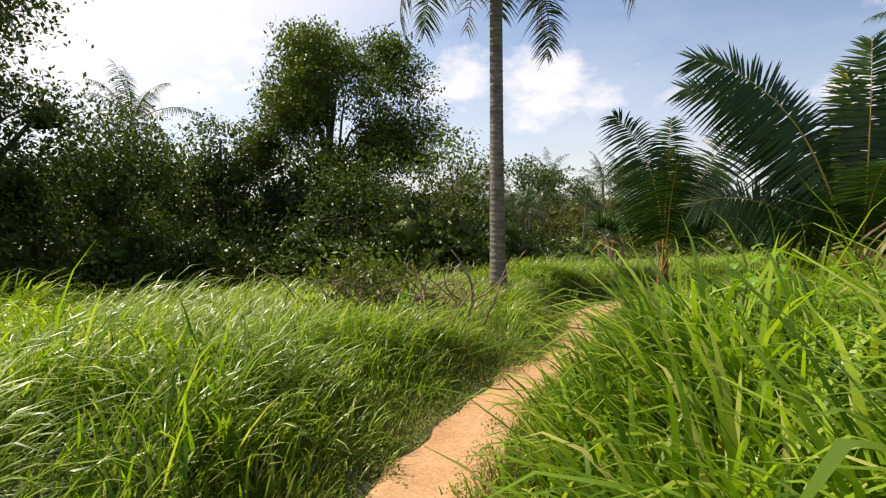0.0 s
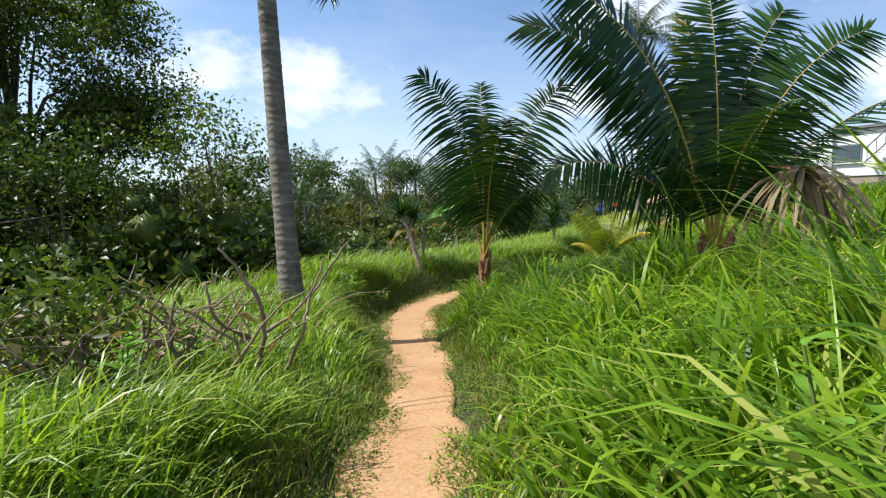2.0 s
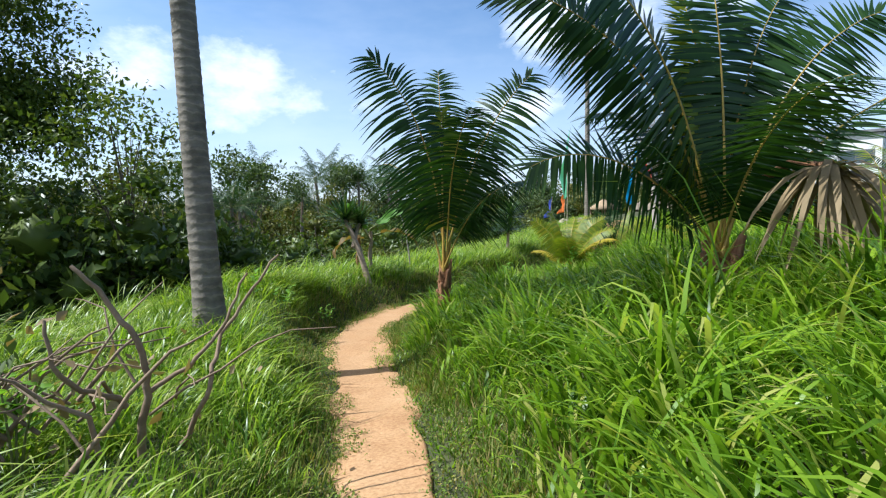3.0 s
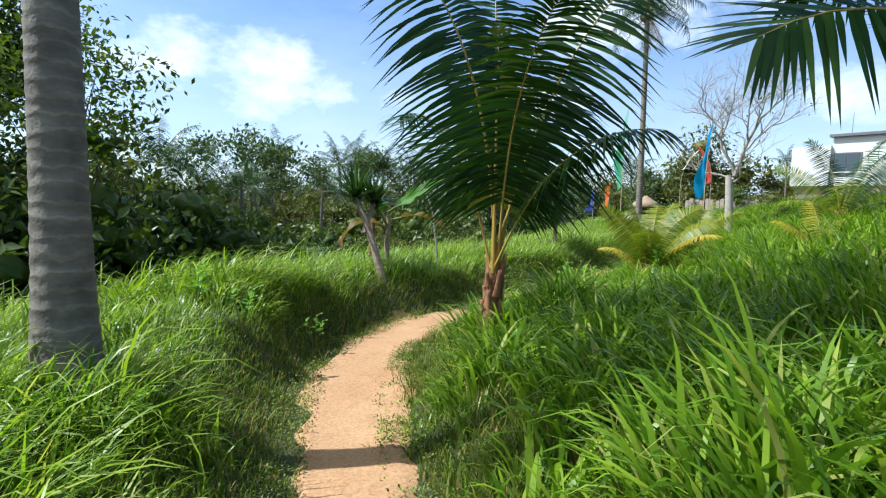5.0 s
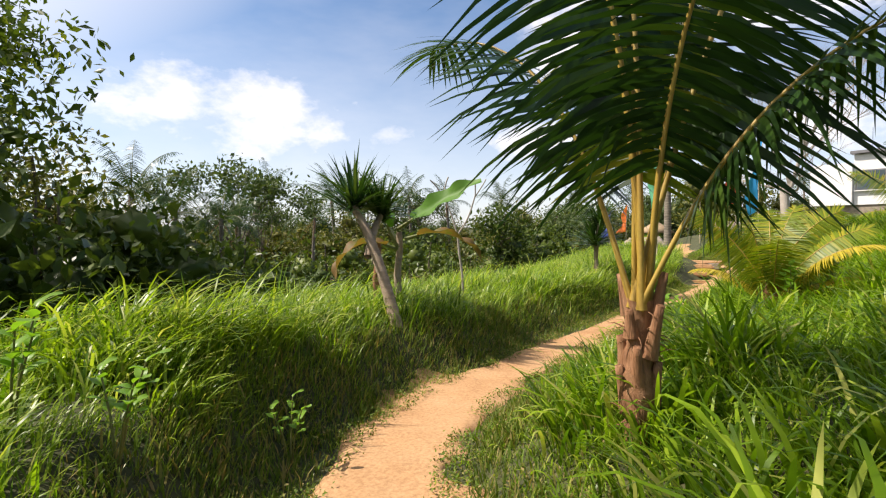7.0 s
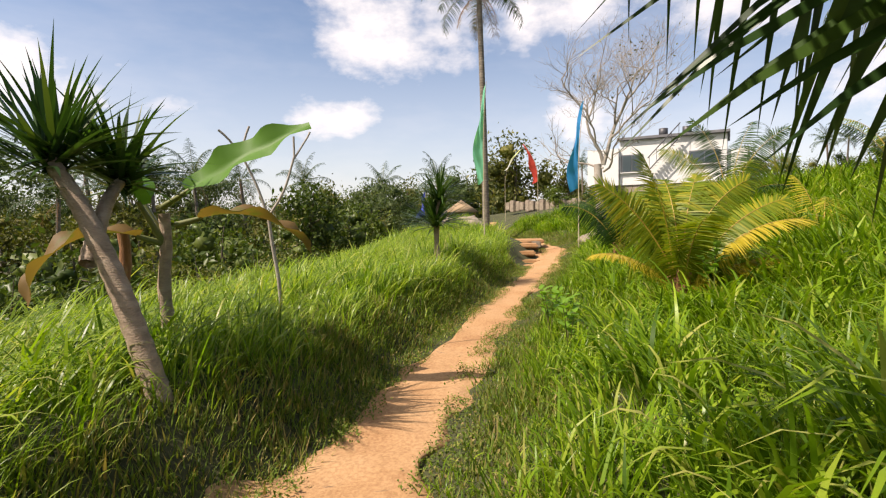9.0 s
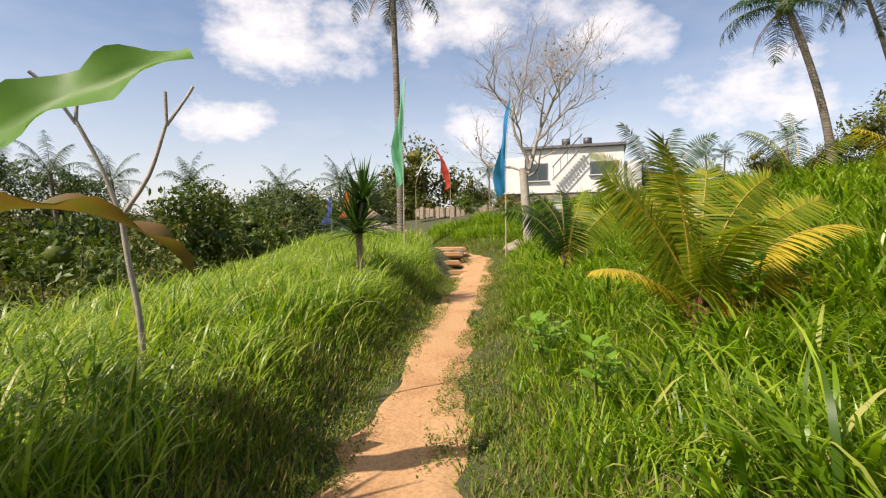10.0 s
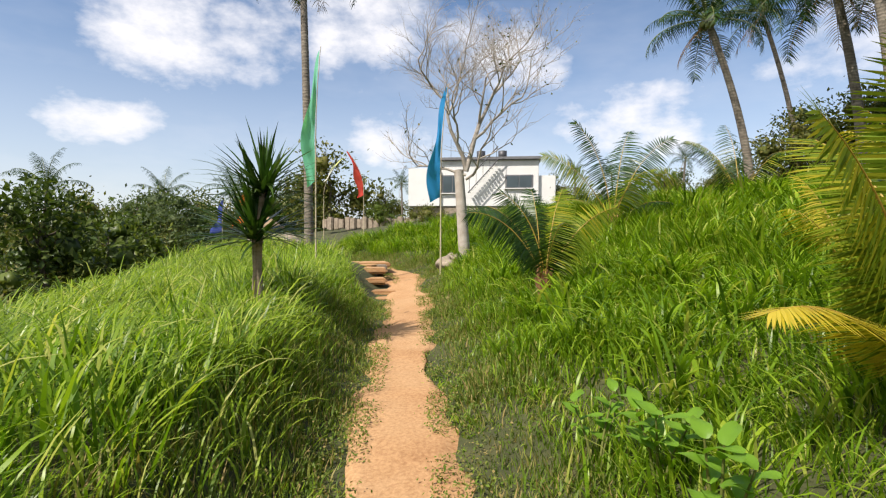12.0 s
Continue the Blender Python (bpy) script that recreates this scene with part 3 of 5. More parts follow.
def tree(x, y, height, crown, label, category="tree", group="", seed=0, leaf=0.11, density=260, trunk_r=0.16, material=None, bark=None, name="tree", base=None, limbs=9, sink=0.15, spread=None, split=4):
    """crown: balls (dx, dy, dz, radius) as shares of the height; leaves sit in clumps on their shells."""
    g = np.random.RandomState(seed)
    fine = []
    for dx, dy, dz, r in crown:
        for k in range(split):
            d = g.normal(size=3)
            d *= r * 0.72 / np.linalg.norm(d)
            fine.append((dx + d[0], dy + d[1], max(0.06, dz + d[2] * 0.85), r * g.uniform(0.45, 0.75) * (4 / split) ** 0.35))
    crown = fine
    ob = empty(name, x, y, (ground_at(x, y) if base is None else base) - sink, label, category, group)
    P = [(0.05 * height * math.sin(s * 2 + seed) * s, 0.05 * height * math.cos(s * 1.7 + seed) * s, height * 0.8 * s) for s in np.linspace(0, 1, 9)]
    V, F = tube(P, np.linspace(trunk_r, trunk_r * 0.25, 9), 8)
    mesh_object("trunk", V, F, bark or DARK_BARK, ob, True)
    pieces = []
    for i in range(limbs):
        c = crown[(i * 5) % len(crown)]
        s = g.uniform(0.25, 0.7)
        a = np.array(P[int(s * 8)])
        b = np.array(c[:3]) * height + g.normal(size=3) * c[3] * height * 0.45
        mid = (a + b) / 2 + np.array([0, 0, 0.06 * height])
        pieces.append(tube([a, (a + mid) / 2 + g.normal(size=3) * 0.03, mid, (mid + b) / 2, b], np.array([0.4, 0.3, 0.22, 0.14, 0.04]) * trunk_r, 5))
    V, F = joined(pieces)
    mesh_object("bough", V, F, bark or DARK_BARK, ob, True)
    C = []
    for dx, dy, dz, r in crown:
        n = max(4, int(1.7 * density * (r * height) ** 2 / 24))
        d = g.normal(size=(n, 3))
        d /= np.linalg.norm(d, axis=1)[:, None]
        cc = np.array([dx, dy, dz]) * height + d * (r * height * g.uniform(0.2, 1.2, n) ** 0.6)[:, None] * np.array([1, 1, 0.85])
        k = 24
        sp = (spread or leaf * 3.2)
        C.append((cc[:, None] + g.normal(size=(n, k, 3)) * sp * np.array([1, 1, 0.6])).reshape(-1, 3))
    C = np.concatenate(C)
    C = C[C[:, 2] > 0.05]
    V, F = leaves(C, leaf, seed)
    core = []
    for dx, dy, dz, r in crown:
        if dz > 0.58 and len(crown) > 12:
            continue
        B, BF = ball(r * height * 0.38, 8, 6)
        B = B * (1 + 0.45 * g.uniform(-1, 1, len(B)))[:, None] * np.array([1, 1, 0.85]) + np.array([dx, dy, dz]) * height
        core.append((B, np.concatenate([BF[:, :3], BF[:, [0, 2, 3]]])))
    V, F = joined([(V, F)] + core)
    mesh_object("crown", V, F, material, ob)
    return ob

# ---- leaf materials of trees and shrubs ----
LEAF_DEEP = leaf_material("broadleaf_deep_green", [(0, (0.036, 0.062, 0.012)), (0.5, (0.062, 0.10, 0.017)), (1, (0.125, 0.16, 0.03))], 0.24, 0.4, 0.35, 0.5)
LEAF_MID = leaf_material("broadleaf_mid_green", [(0, (0.05, 0.082, 0.012)), (0.5, (0.09, 0.135, 0.018)), (1, (0.18, 0.21, 0.035))], 0.24, 0.4, 0.35, 0.5)
LEAF_OLIVE = leaf_material("broadleaf_olive", [(0, (0.065, 0.08, 0.016)), (0.5, (0.115, 0.13, 0.026)), (1, (0.21, 0.19, 0.05))], 0.24, 0.48, 0.35, 0.4)
# valley trees: distance haze put into the leaf colour, greyer and bluer
LEAF_FAR_HAZED = leaf_material("hazed_far_foliage", [(0, (0.045, 0.072, 0.026)), (0.5, (0.075, 0.11, 0.038)), (1, (0.125, 0.16, 0.06))], 0.25, 0.6, 0.3, 0.2)
LEAF_WEED = leaf_material("broad_weed_leaf", [(0, (0.12, 0.24, 0.02)), (1, (0.20, 0.36, 0.04))], 0.4, 0.4, 0.2, 2.0)
SWORD = leaf_material("sword_leaf", [(0, (0.02, 0.05, 0.012)), (0.6, (0.04, 0.09, 0.018)), (1, (0.09, 0.14, 0.03))], 0.2, 0.3, 0.25, 2.0)
BANANA = leaf_material("banana_leaf", [(0, (0.085, 0.20, 0.03)), (1, (0.12, 0.25, 0.04))], 0.32, 0.5, 0.3, 5.0)
BANANA_DRY = leaf_material("withered_banana_leaf", [(0, (0.13, 0.08, 0.03)), (1, (0.24, 0.15, 0.06))], 0.3, 0.6, 0.3, 5.0, dry=(0.10, 0.13, 0.03))


def sword_head(parent, top, count, length, width, seed, material=None, low=115):
    """A bush of stiff pointed leaves round a stem's tip."""
    g = np.random.RandomState(seed)
    hd = g.uniform(0, 2 * np.pi, count)
    th = np.degrees(np.arccos(1 - g.uniform(0, 1, count) * (1 - math.cos(radians(low)))))
    base = np.array(top)[None] + g.normal(size=(count, 3)) * np.array([0.025, 0.025, 0.05])
    V, F = blades(base, hd, length * g.uniform(0.75, 1.08, count), np.full(count, width), th * 0.85, th * 1.12 + 4, 4, curl=2.0)
    mesh_object("leaf_rosette", V, F, material or SWORD, parent)


def sword_plant(x, y, stems, label, seed=0):
    """stems: points of the stem's end (dx, dy, dz), foot offset, radius, leaf length."""
    ob = empty("dragon_tree", x, y, ground_at(x, y), label, "dracaena")
    for i, (foot, top, r, ln, cnt) in enumerate(stems):
        f, t = np.array(foot, float), np.array(top, float)
        n = 34
        P = [f + (t - f) * s + np.array([0, 0, 0.10 * math.sin(math.pi * s)]) * np.linalg.norm(t - f) for s in np.linspace(-0.08, 1, n)]
        R = [r * (1.15 - 0.4 * s) * (1.05 if k % 2 else 0.96) for k, s in enumerate(np.linspace(0, 1, n))]
        V, F = tube(P, R, 10)
        mesh_object("trunk", V, F, TAN_BARK, ob, True)
        sword_head(ob, t, cnt, ln, 0.042, seed + i)
    return ob


def curved_leaf(length, width, seed, bend=50, start=60, wavy=0.04, cup=0.25, n=22, m=9, tear=0.0):
    """One broad paddle leaf along +x with a midrib."""
    g = np.random.RandomState(seed)
    V = []
    p = np.zeros(3)
    for i in range(n + 1):
        s = i / n
        e = radians(start - bend * s)
        d, up = np.array([math.cos(e), 0, math.sin(e)]), np.array([-math.sin(e), 0, math.cos(e)])
        w = width * max(0.0, math.sin(math.pi * min(1, 0.06 + 0.92 * s ** 0.8))) ** 0.55 * 0.5
        for j in range(m):
            c = -1 + 2 * j / (m - 1)
            q = p + np.array([0, c * w, 0]) + up * (abs(c) * w * cup + wavy * abs(c) * math.sin(i * 0.75 + (2 if c > 0 else 0)) * (1 + g.rand() * tear * 0.5))
            V.append(q)
        p = p + d * length / n
    return np.array(V), grid_faces(n + 1, m)


def flag(x, y, height, colour_mat, label, seed=0, cloth=0.62, bend=0.35, yaw=0.0, width=0.32, trim=None):
    """Tall festival banner on a bamboo pole whose tip bows over."""
    ob = empty("banner_flag", x, y, ground_at(x, y), label, "flag", "festival banners by the path", yaw)
    P = []
    for i in range(25):
        s = i / 24
        P.append((bend * height * 0.5 * max(0, s - 0.55) ** 2 * 4, 0.012 * math.sin(i * 2.1), -0.2 + (height + 0.2) * s - 0.3 * bend * max(0, s - 0.8) ** 2 * height))
    V, F = tube(P, np.linspace(0.022, 0.006, 25) * (1 + 0.12 * (np.arange(25) % 3 == 0)), 8)
    mesh_object("pole", V, F, BAMBOO, ob, True)
    n, m = 40, 7
    W = []
    for i in range(n + 1):
        s = i / n
        f = 0.985 - cloth * s
        k = f * 24
        i0 = min(23, int(k))
        q = np.array(P[i0]) * (1 - (k - i0)) + np.array(P[i0 + 1]) * (k - i0)
        w = width * (0.12 + 0.88 * s ** 0.7)
        for j in range(m):
            c = j / (m - 1)
            W.append(q + np.array([-0.02 - c * w * (0.75 + 0.25 * math.sin(s * 9 + seed)), 0.10 * w * math.sin(c * 7 + s * 14 + seed) + 0.12 * math.sin(s * 5 + seed) * c, -0.12 * c * s]))
    mesh_object("cloth", np.array(W), grid_faces(n + 1, m), colour_mat, ob, True)
    return ob


def cloth_material(name, a, b):
    m = leaf_material(name, [(0, a), (1, b)], 0.4, 0.7, 0.25, 2.0)
    return m


BAMBOO = solid_material("bamboo", [(0.2, (0.36, 0.30, 0.18)), (0.7, (0.55, 0.48, 0.33))], 6.0, 0.55, 0.2)
BLUE = cloth_material("blue_cloth", (0.02, 0.20, 0.52), (0.03, 0.28, 0.62))
GREEN = cloth_material("green_cloth", (0.06, 0.44, 0.28), (0.30, 0.66, 0.50))
RED = cloth_material("red_cloth", (0.60, 0.05, 0.04), (0.66, 0.10, 0.08))
WHITE_CLOTH = cloth_material("white_cloth", (0.75, 0.75, 0.72), (0.8, 0.8, 0.78))
ORANGE = cloth_material("orange_cloth", (0.75, 0.16, 0.04), (0.8, 0.22, 0.06))
PURPLE = cloth_material("violet_blue_cloth", (0.06, 0.08, 0.42), (0.09, 0.12, 0.50))
PLASTER = solid_material("white_plaster", [(0.2, (0.74, 0.74, 0.72)), (0.7, (0.82, 0.82, 0.80))], 1.5, 0.8, 0.1)
ROOF_GREY = solid_material("grey_roof_edge", [(0.2, (0.12, 0.12, 0.13)), (0.7, (0.2, 0.2, 0.21))], 3.0, 0.7, 0.2)
STONE = solid_material("rough_stone", [(0.2, (0.20, 0.16, 0.12)), (0.5, (0.34, 0.28, 0.21)), (0.8, (0.45, 0.38, 0.30))], 7.0, 0.9, 0.8)
THATCH = solid_material("thatch", [(0.2, (0.26, 0.17, 0.09)), (0.7, (0.45, 0.33, 0.20))], 9.0, 0.95, 0.6)
DARK_STEEL = solid_material("dark_steel", [(0.2, (0.06, 0.06, 0.065)), (0.7, (0.10, 0.10, 0.11))], 4.0, 0.5, 0.1, metal=0.4)


def glass_material():
    m, nt, out = node_material("window_glass")
    bs = nt.nodes.new("ShaderNodeBsdfPrincipled")
    bs.inputs["Base Color"].default_value = (0.06, 0.08, 0.09, 1)
    bs.inputs["Roughness"].default_value = 0.06
    nt.links.new(bs.outputs[0], out.inputs["Surface"])
    return m


GLASS = glass_material()


def box(cx, cy, cz, sx, sy, sz, bevel=0.01):
    bm = bmesh.new()
    bmesh.ops.create_cube(bm, size=1)
    bmesh.ops.scale(bm, vec=(sx, sy, sz), verts=bm.verts)
    bmesh.ops.translate(bm, vec=(cx, cy, cz), verts=bm.verts)
    if bevel:
        bmesh.ops.bevel(bm, geom=bm.edges[:], offset=bevel, segments=2, affect="EDGES")
    return bm


def part(name, bm, material, parent, label=""):
    me = bpy.data.meshes.new(name)
    bm.to_mesh(me)
    bm.free()
    me.materials.append(material)
    ob = new(name, me)
    ob.parent = parent
    if label:
        tagged(ob, label)
    return ob


# ---- palms along the path ----
ob = empty("coconut_palm", 1.32, 9.7, ground_at(1.32, 9.7) - 0.1, "tall coconut palm with a grey ringed trunk beside the path", "palm tree")
_, top = palm_trunk(ob, 8.0, 0.16, 0.12, (-0.12, 1.1), ring=0.10, flare=1.75, sides=24, curve=0.75)
g = np.random.RandomState(4)
for i in range(20):
    add_frond(ob, top, i * 137.5 + g.uniform(-10, 10), 70 - 100 * i / 20, 60 + 45 * i / 20, 3.6 * g.uniform(0.9, 1.05), 0.72, 60, 400 + i, FROND_GREEN, STALK_GREEN, 0.03, ragged=0.2, droop=50, fold=10)
for i in range(4):
    add_frond(ob, top, i * 95 + 20, -40, 45, 2.4, 0.5, 26, 460 + i, FROND_DRY, FIBRE, 0.024, ragged=0.5, droop=60, fold=0)

young_palm(4.86, 10.42, [(66, 85, 46, 3.6, 0.92, None, 68), (-114, 75, 34, 3.5, 0.88, None, -62), (-28, 87, 30, 3.4, 0.7, None), (165, 84, 70, 2.8, 0.85, None),
                        (10, 72, 85, 2.7, 0.75, None), (-150, 66, 85, 2.3, 0.7, None), (-70, 76, 60, 2.9, 0.75, None), (-35, 88, 10, 2.6, 0.5, FROND_LIME)],
           "young coconut palm with yellow stalks and a cut brown stump", seed=2, stump=0.76, stump_r=0.088, count=58, droop=40, fold=4, gap=0.27, sturdy=1.12)

young_palm(5.65, 6.4, [(56, 70, 66, 3.7, 0.85, None, 55), (76, 74, 66, 3.8, 0.85, None, 60), (62, 50, 86, 2.4, 0.7, None, 45), (-30, 87, 18, 3.2, 0.65, None), (-90, 80, 42, 3.2, 0.75, None, -50), (-112, 72, 58, 3.2, 0.72, None, -60),
                      (-122, 54, 55, 3.0, 0.5, None), (150, 66, 80, 2.3, 0.6, None), (0, 68, 80, 2.6, 0.7, None), (-70, 60, 80, 2.6, 0.7, None), (-10, 84, 18, 2.9, 0.5, FROND_LIME)],
           "big young coconut palm with dark arching fronds in tall grass", seed=3, stump=0.55, stump_r=0.16, count=84, droop=12, fold=10, gap=0.2)
# dry leaf hanging folded from that palm
ob = empty("dead_frond", 5.75, 5.55, ground_at(5.75, 5.55), "dry brown palm leaf folded over and hanging in a fan", "dead palm leaf")
V, F = tube([(0.35, 1.0, 0.75), (0.25, 0.7, 1.05), (0.12, 0.35, 1.2), (0, 0, 1.16)], [0.05, 0.045, 0.04, 0.035], 7)
mesh_object("stalk", V, F, FIBRE, ob, True)
g = np.random.RandomState(8)
n = 54
hd = np.radians(g.uniform(150, 390, n))
V, F = blades(np.array([0, 0, 1.14])[None] + g.normal(size=(n, 3)) * 0.02, hd, g.uniform(0.85, 1.25, n), np.full(n, 0.075), g.uniform(80, 140, n), g.uniform(150, 172, n), 5, curl=0.5)
for i in range(n):
    mesh_object("leaflet", V[i * 11:i * 11 + 11], F[:9], FROND_DRY, ob)

LIME = FROND_LIME
young_palm(9.43, 12.05, [(-96, 82, 45, 1.3, 0.34, LIME), (-135, 70, 52, 1.4, 0.34, LIME, -60), (-150, 58, 50, 1.35, 0.32, LIME, -40), (38, 62, 35, 1.4, 0.34, LIME, 65), (28, 40, 60, 0.95, 0.26, FROND_YELLOW), (-60, 76, 50, 1.35, 0.4, LIME), (120, 66, 65, 1.1, 0.38, LIME), (60, 80, 30, 1.45, 0.4, LIME, 30),
                       (-152, 26, 20, 1.0, 0.3, FROND_YELLOW), (-165, 52, 60, 1.3, 0.38, FROND_YELLOW)],
           "bushy young palm with yellow-green feathered leaves", "young palms on the slope", 5, stump=0.2, stump_r=0.08, material=LIME, count=96, droop=12, fold=12, gap=0.12)
young_palm(13.45, 14.0, [(30, 60, 70, 1.4, 0.36, None, 60), (-66, 82, 35, 1.25, 0.34, None), (-150, 58, 50, 1.4, 0.34, LIME, -60), (110, 60, 60, 1.1, 0.34, None), (-10, 70, 60, 1.25, 0.36, None), (-110, 76, 35, 1.3, 0.34, LIME), (20, 78, 55, 1.3, 0.34, None, 60)],
           "small young palm with dark and light green leaves", "young palms on the slope", 6, stump=0.35, stump_r=0.07, count=60, droop=10, gap=0.14, fold=24)
young_palm(18.4, 12.9, [(20, 80, 40, 2.3, 0.45, None, 60), (25, 58, 55, 2.1, 0.45, LIME, 60), (-165, 70, 50, 2.2, 0.45, None, -60), (-150, 52, 60, 2.0, 0.45, LIME, -60), (120, 50, 60, 1.8, 0.5, LIME), (-110, 74, 40, 2.4, 0.5, None), (40, 30, 60, 1.6, 0.4, LIME), (-160, 30, 50, 1.5, 0.4, None)],
           "upright young palm on the grassy slope", "young palms on the slope", 7, stump=0.35, stump_r=0.08, count=50, droop=22, fold=14)
young_palm(12.9, 10.9, [(-90, 60, 50, 1.0, 0.35, FROND_YELLOW), (30, 55, 50, 1.0, 0.35, FROND_YELLOW), (160, 50, 60, 0.9, 0.35, LIME), (-30, 75, 30, 1.1, 0.35, FROND_YELLOW)],
           "low yellowed young palm in the grass", "young palms on the slope", 9, count=30, droop=20)
young_palm(22.6, 9.3, [(-80, 78, 40, 2.5, 0.55, None), (20, 60, 55, 2.3, 0.5, None), (-150, 58, 60, 2.3, 0.5, LIME), (110, 55, 70, 2.0, 0.5, None), (-20, 70, 60, 2.3, 0.5, LIME), (60, 40, 60, 1.8, 0.5, None)],
           "dark young palm on the upper slope", "young palms on the slope", 10, count=34, droop=30)
young_palm(16.8, 8.2, [(-80, 70, 55, 2.0, 0.5, LIME), (20, 60, 55, 1.9, 0.5, FROND_YELLOW), (-150, 58, 60, 1.9, 0.5, LIME), (110, 55, 70, 1.6, 0.5, FROND_YELLOW), (-20, 78, 40, 2.0, 0.5, LIME)],
           "yellowing young palm on the upper slope", "young palms on the slope", 11, count=34, droop=25)

coconut_palm(21.0, 21.75, 10.1, (0.3, 0.4), "tall slim coconut palm behind the green banner", "coconut palms on the slope", 21, 22, 2.6, 0.15, 0.10, 40, True, dead=7)
coconut_palm(28.4, 7.4, 6.4, (-0.4, 1.7), "leaning coconut palm on the hilltop", "coconut palms on the slope", 22, 24, 2.7, 0.16, 0.11, 44, True)
coconut_palm(35.6, 3.2, 8.0, (-1.2, 2.2), "thin leaning coconut palm on the hilltop", "coconut palms on the slope", 23, 20, 2.8, 0.13, 0.09, 40, False)
coconut_palm(28.0, 4.0, 7.0, (0.2, 1.0), "coconut palm with a thick crown on the hilltop", "coconut palms on the slope", 24, 24, 3.4, 0.18, 0.13, 44, True)
coconut_palm(25.6, 2.9, 7.0, (0.3, 1.2), "coconut palm with drooping dry leaves on the hilltop", "coconut palms on the slope", 25, 24, 3.4, 0.18, 0.13, 44, True, dead=6)

coconut_palm(24.2, 4.9, 7.6, (0.2, 0.9), "coconut palm with a shaggy crown on the hilltop", "coconut palms on the slope", 26, 24, 3.3, 0.16, 0.12, 44, True, dead=5)

# ---- sword-leaved plants, banana, bare frangipani ----
sword_plant(5.11, 13.93, [((0, 0, 0), (-0.24, 0.72, 1.38), 0.062, 0.76, 130), ((-0.16, 0.42, 0.82), (0.2, 0.85, 1.3), 0.045, 0.66, 120)],
            "leaning dragon tree with two heads of stiff dark leaves", 31)
sword_plant(11.7, 16.98, [((0, 0, 0), (0.0, 0.05, 0.8), 0.05, 0.85, 190), ((0, 0.03, 0.3), (0.05, -0.02, 1.3), 0.042, 0.78, 140)], "dragon tree with dense dark sword leaves beside the path", 33)

ob = empty("banana_plant", 5.75, 15.2, ground_at(5.75, 15.2), "banana plant with one bright leaf and withered leaves", "banana plant")
for i, (dx, dy, hgt) in enumerate(((0, 0, 1.15), (-0.2, 0.3, 1.0))):
    V, F = tube([(dx + 0.02 * math.sin(k), dy, -0.2 + (hgt + 0.2) * k / 9) for k in range(10)], [0.058 - 0.002 * k + 0.005 * (k % 2) for k in range(10)], 10)
    mesh_object("stem", V, F, FIBRE if i else TAN_BARK, ob, True)
for yaw, start, bend, ln, w, mat, z0, dx in ((-112, 46, 10, 1.15, 0.30, BANANA, 1.2, 0), (30, 62, 50, 0.95, 0.36, BANANA, 0.95, 0), (-125, 16, 75, 1.05, 0.3, BANANA_DRY, 1.05, 0.1), (80, 20, 110, 1.0, 0.26, BANANA_DRY, 0.9, 0),
                                             (100, 66, 45, 0.95, 0.32, BANANA, 0.9, 0)):
    V, F = curved_leaf(ln, w, int(yaw + 200), bend, start, 0.026, cup=0.4, tear=1.6)
    V[:, 0] += 0.18
    V[:, 2] += 0.18 * math.tan(radians(min(start, 60)))
    lf = mesh_object("leaf", V, F, mat, ob, True)
    lf.matrix_basis = pose(dx, 0, z0, 0, 0, yaw + 90) @ pose(0, 0, 0, 48 if ln > 1.1 else 0)
    V, F = tube([(0, 0, 0), (0.1, 0, 0.1 * math.tan(radians(min(start, 60)))), (0.2, 0, 0.2 * math.tan(radians(min(start, 60))))], [0.03, 0.025, 0.02], 6)
    mesh_object("leaf_stalk", V, F, STALK_GREEN, lf, True)

ob = empty("frangipani", 6.95, 15.35, ground_at(6.95, 15.35), "leafless young frangipani with forked grey branches", "shrub")
for pts, r in (([(0, 0, -0.2), (-0.02, 0, 0.4), (-0.06, 0.03, 0.8), (-0.08, 0.05, 1.1)], (0.04, 0.037, 0.034, 0.032)), ([(-0.08, 0.05, 1.08), (-0.15, 0.12, 1.4), (-0.24, 0.2, 1.68)], (0.028, 0.024, 0.022)),
               ([(-0.24, 0.2, 1.66), (-0.34, 0.26, 1.85), (-0.42, 0.32, 1.95)], (0.02, 0.02, 0.021)), ([(-0.24, 0.2, 1.66), (-0.22, 0.2, 1.85), (-0.17, 0.18, 2.0)], (0.02, 0.02, 0.021)),
               ([(-0.08, 0.05, 1.08), (0.05, -0.05, 1.35), (0.14, -0.12, 1.7)], (0.028, 0.024, 0.02)), ([(0.14, -0.12, 1.68), (0.14, -0.12, 1.9)], (0.02, 0.02)), ([(0.14, -0.12, 1.68), (0.24, -0.2, 1.88), (0.27, -0.22, 1.95)], (0.018, 0.017, 0.02))):
    V, F = tube(smooth_line(pts, 0.08), np.interp(np.linspace(0, 1, len(smooth_line(pts, 0.08))), np.linspace(0, 1, len(r)), r) * 0.55, 8)
    mesh_object("branch", V, F, PALE_BARK, ob, True)

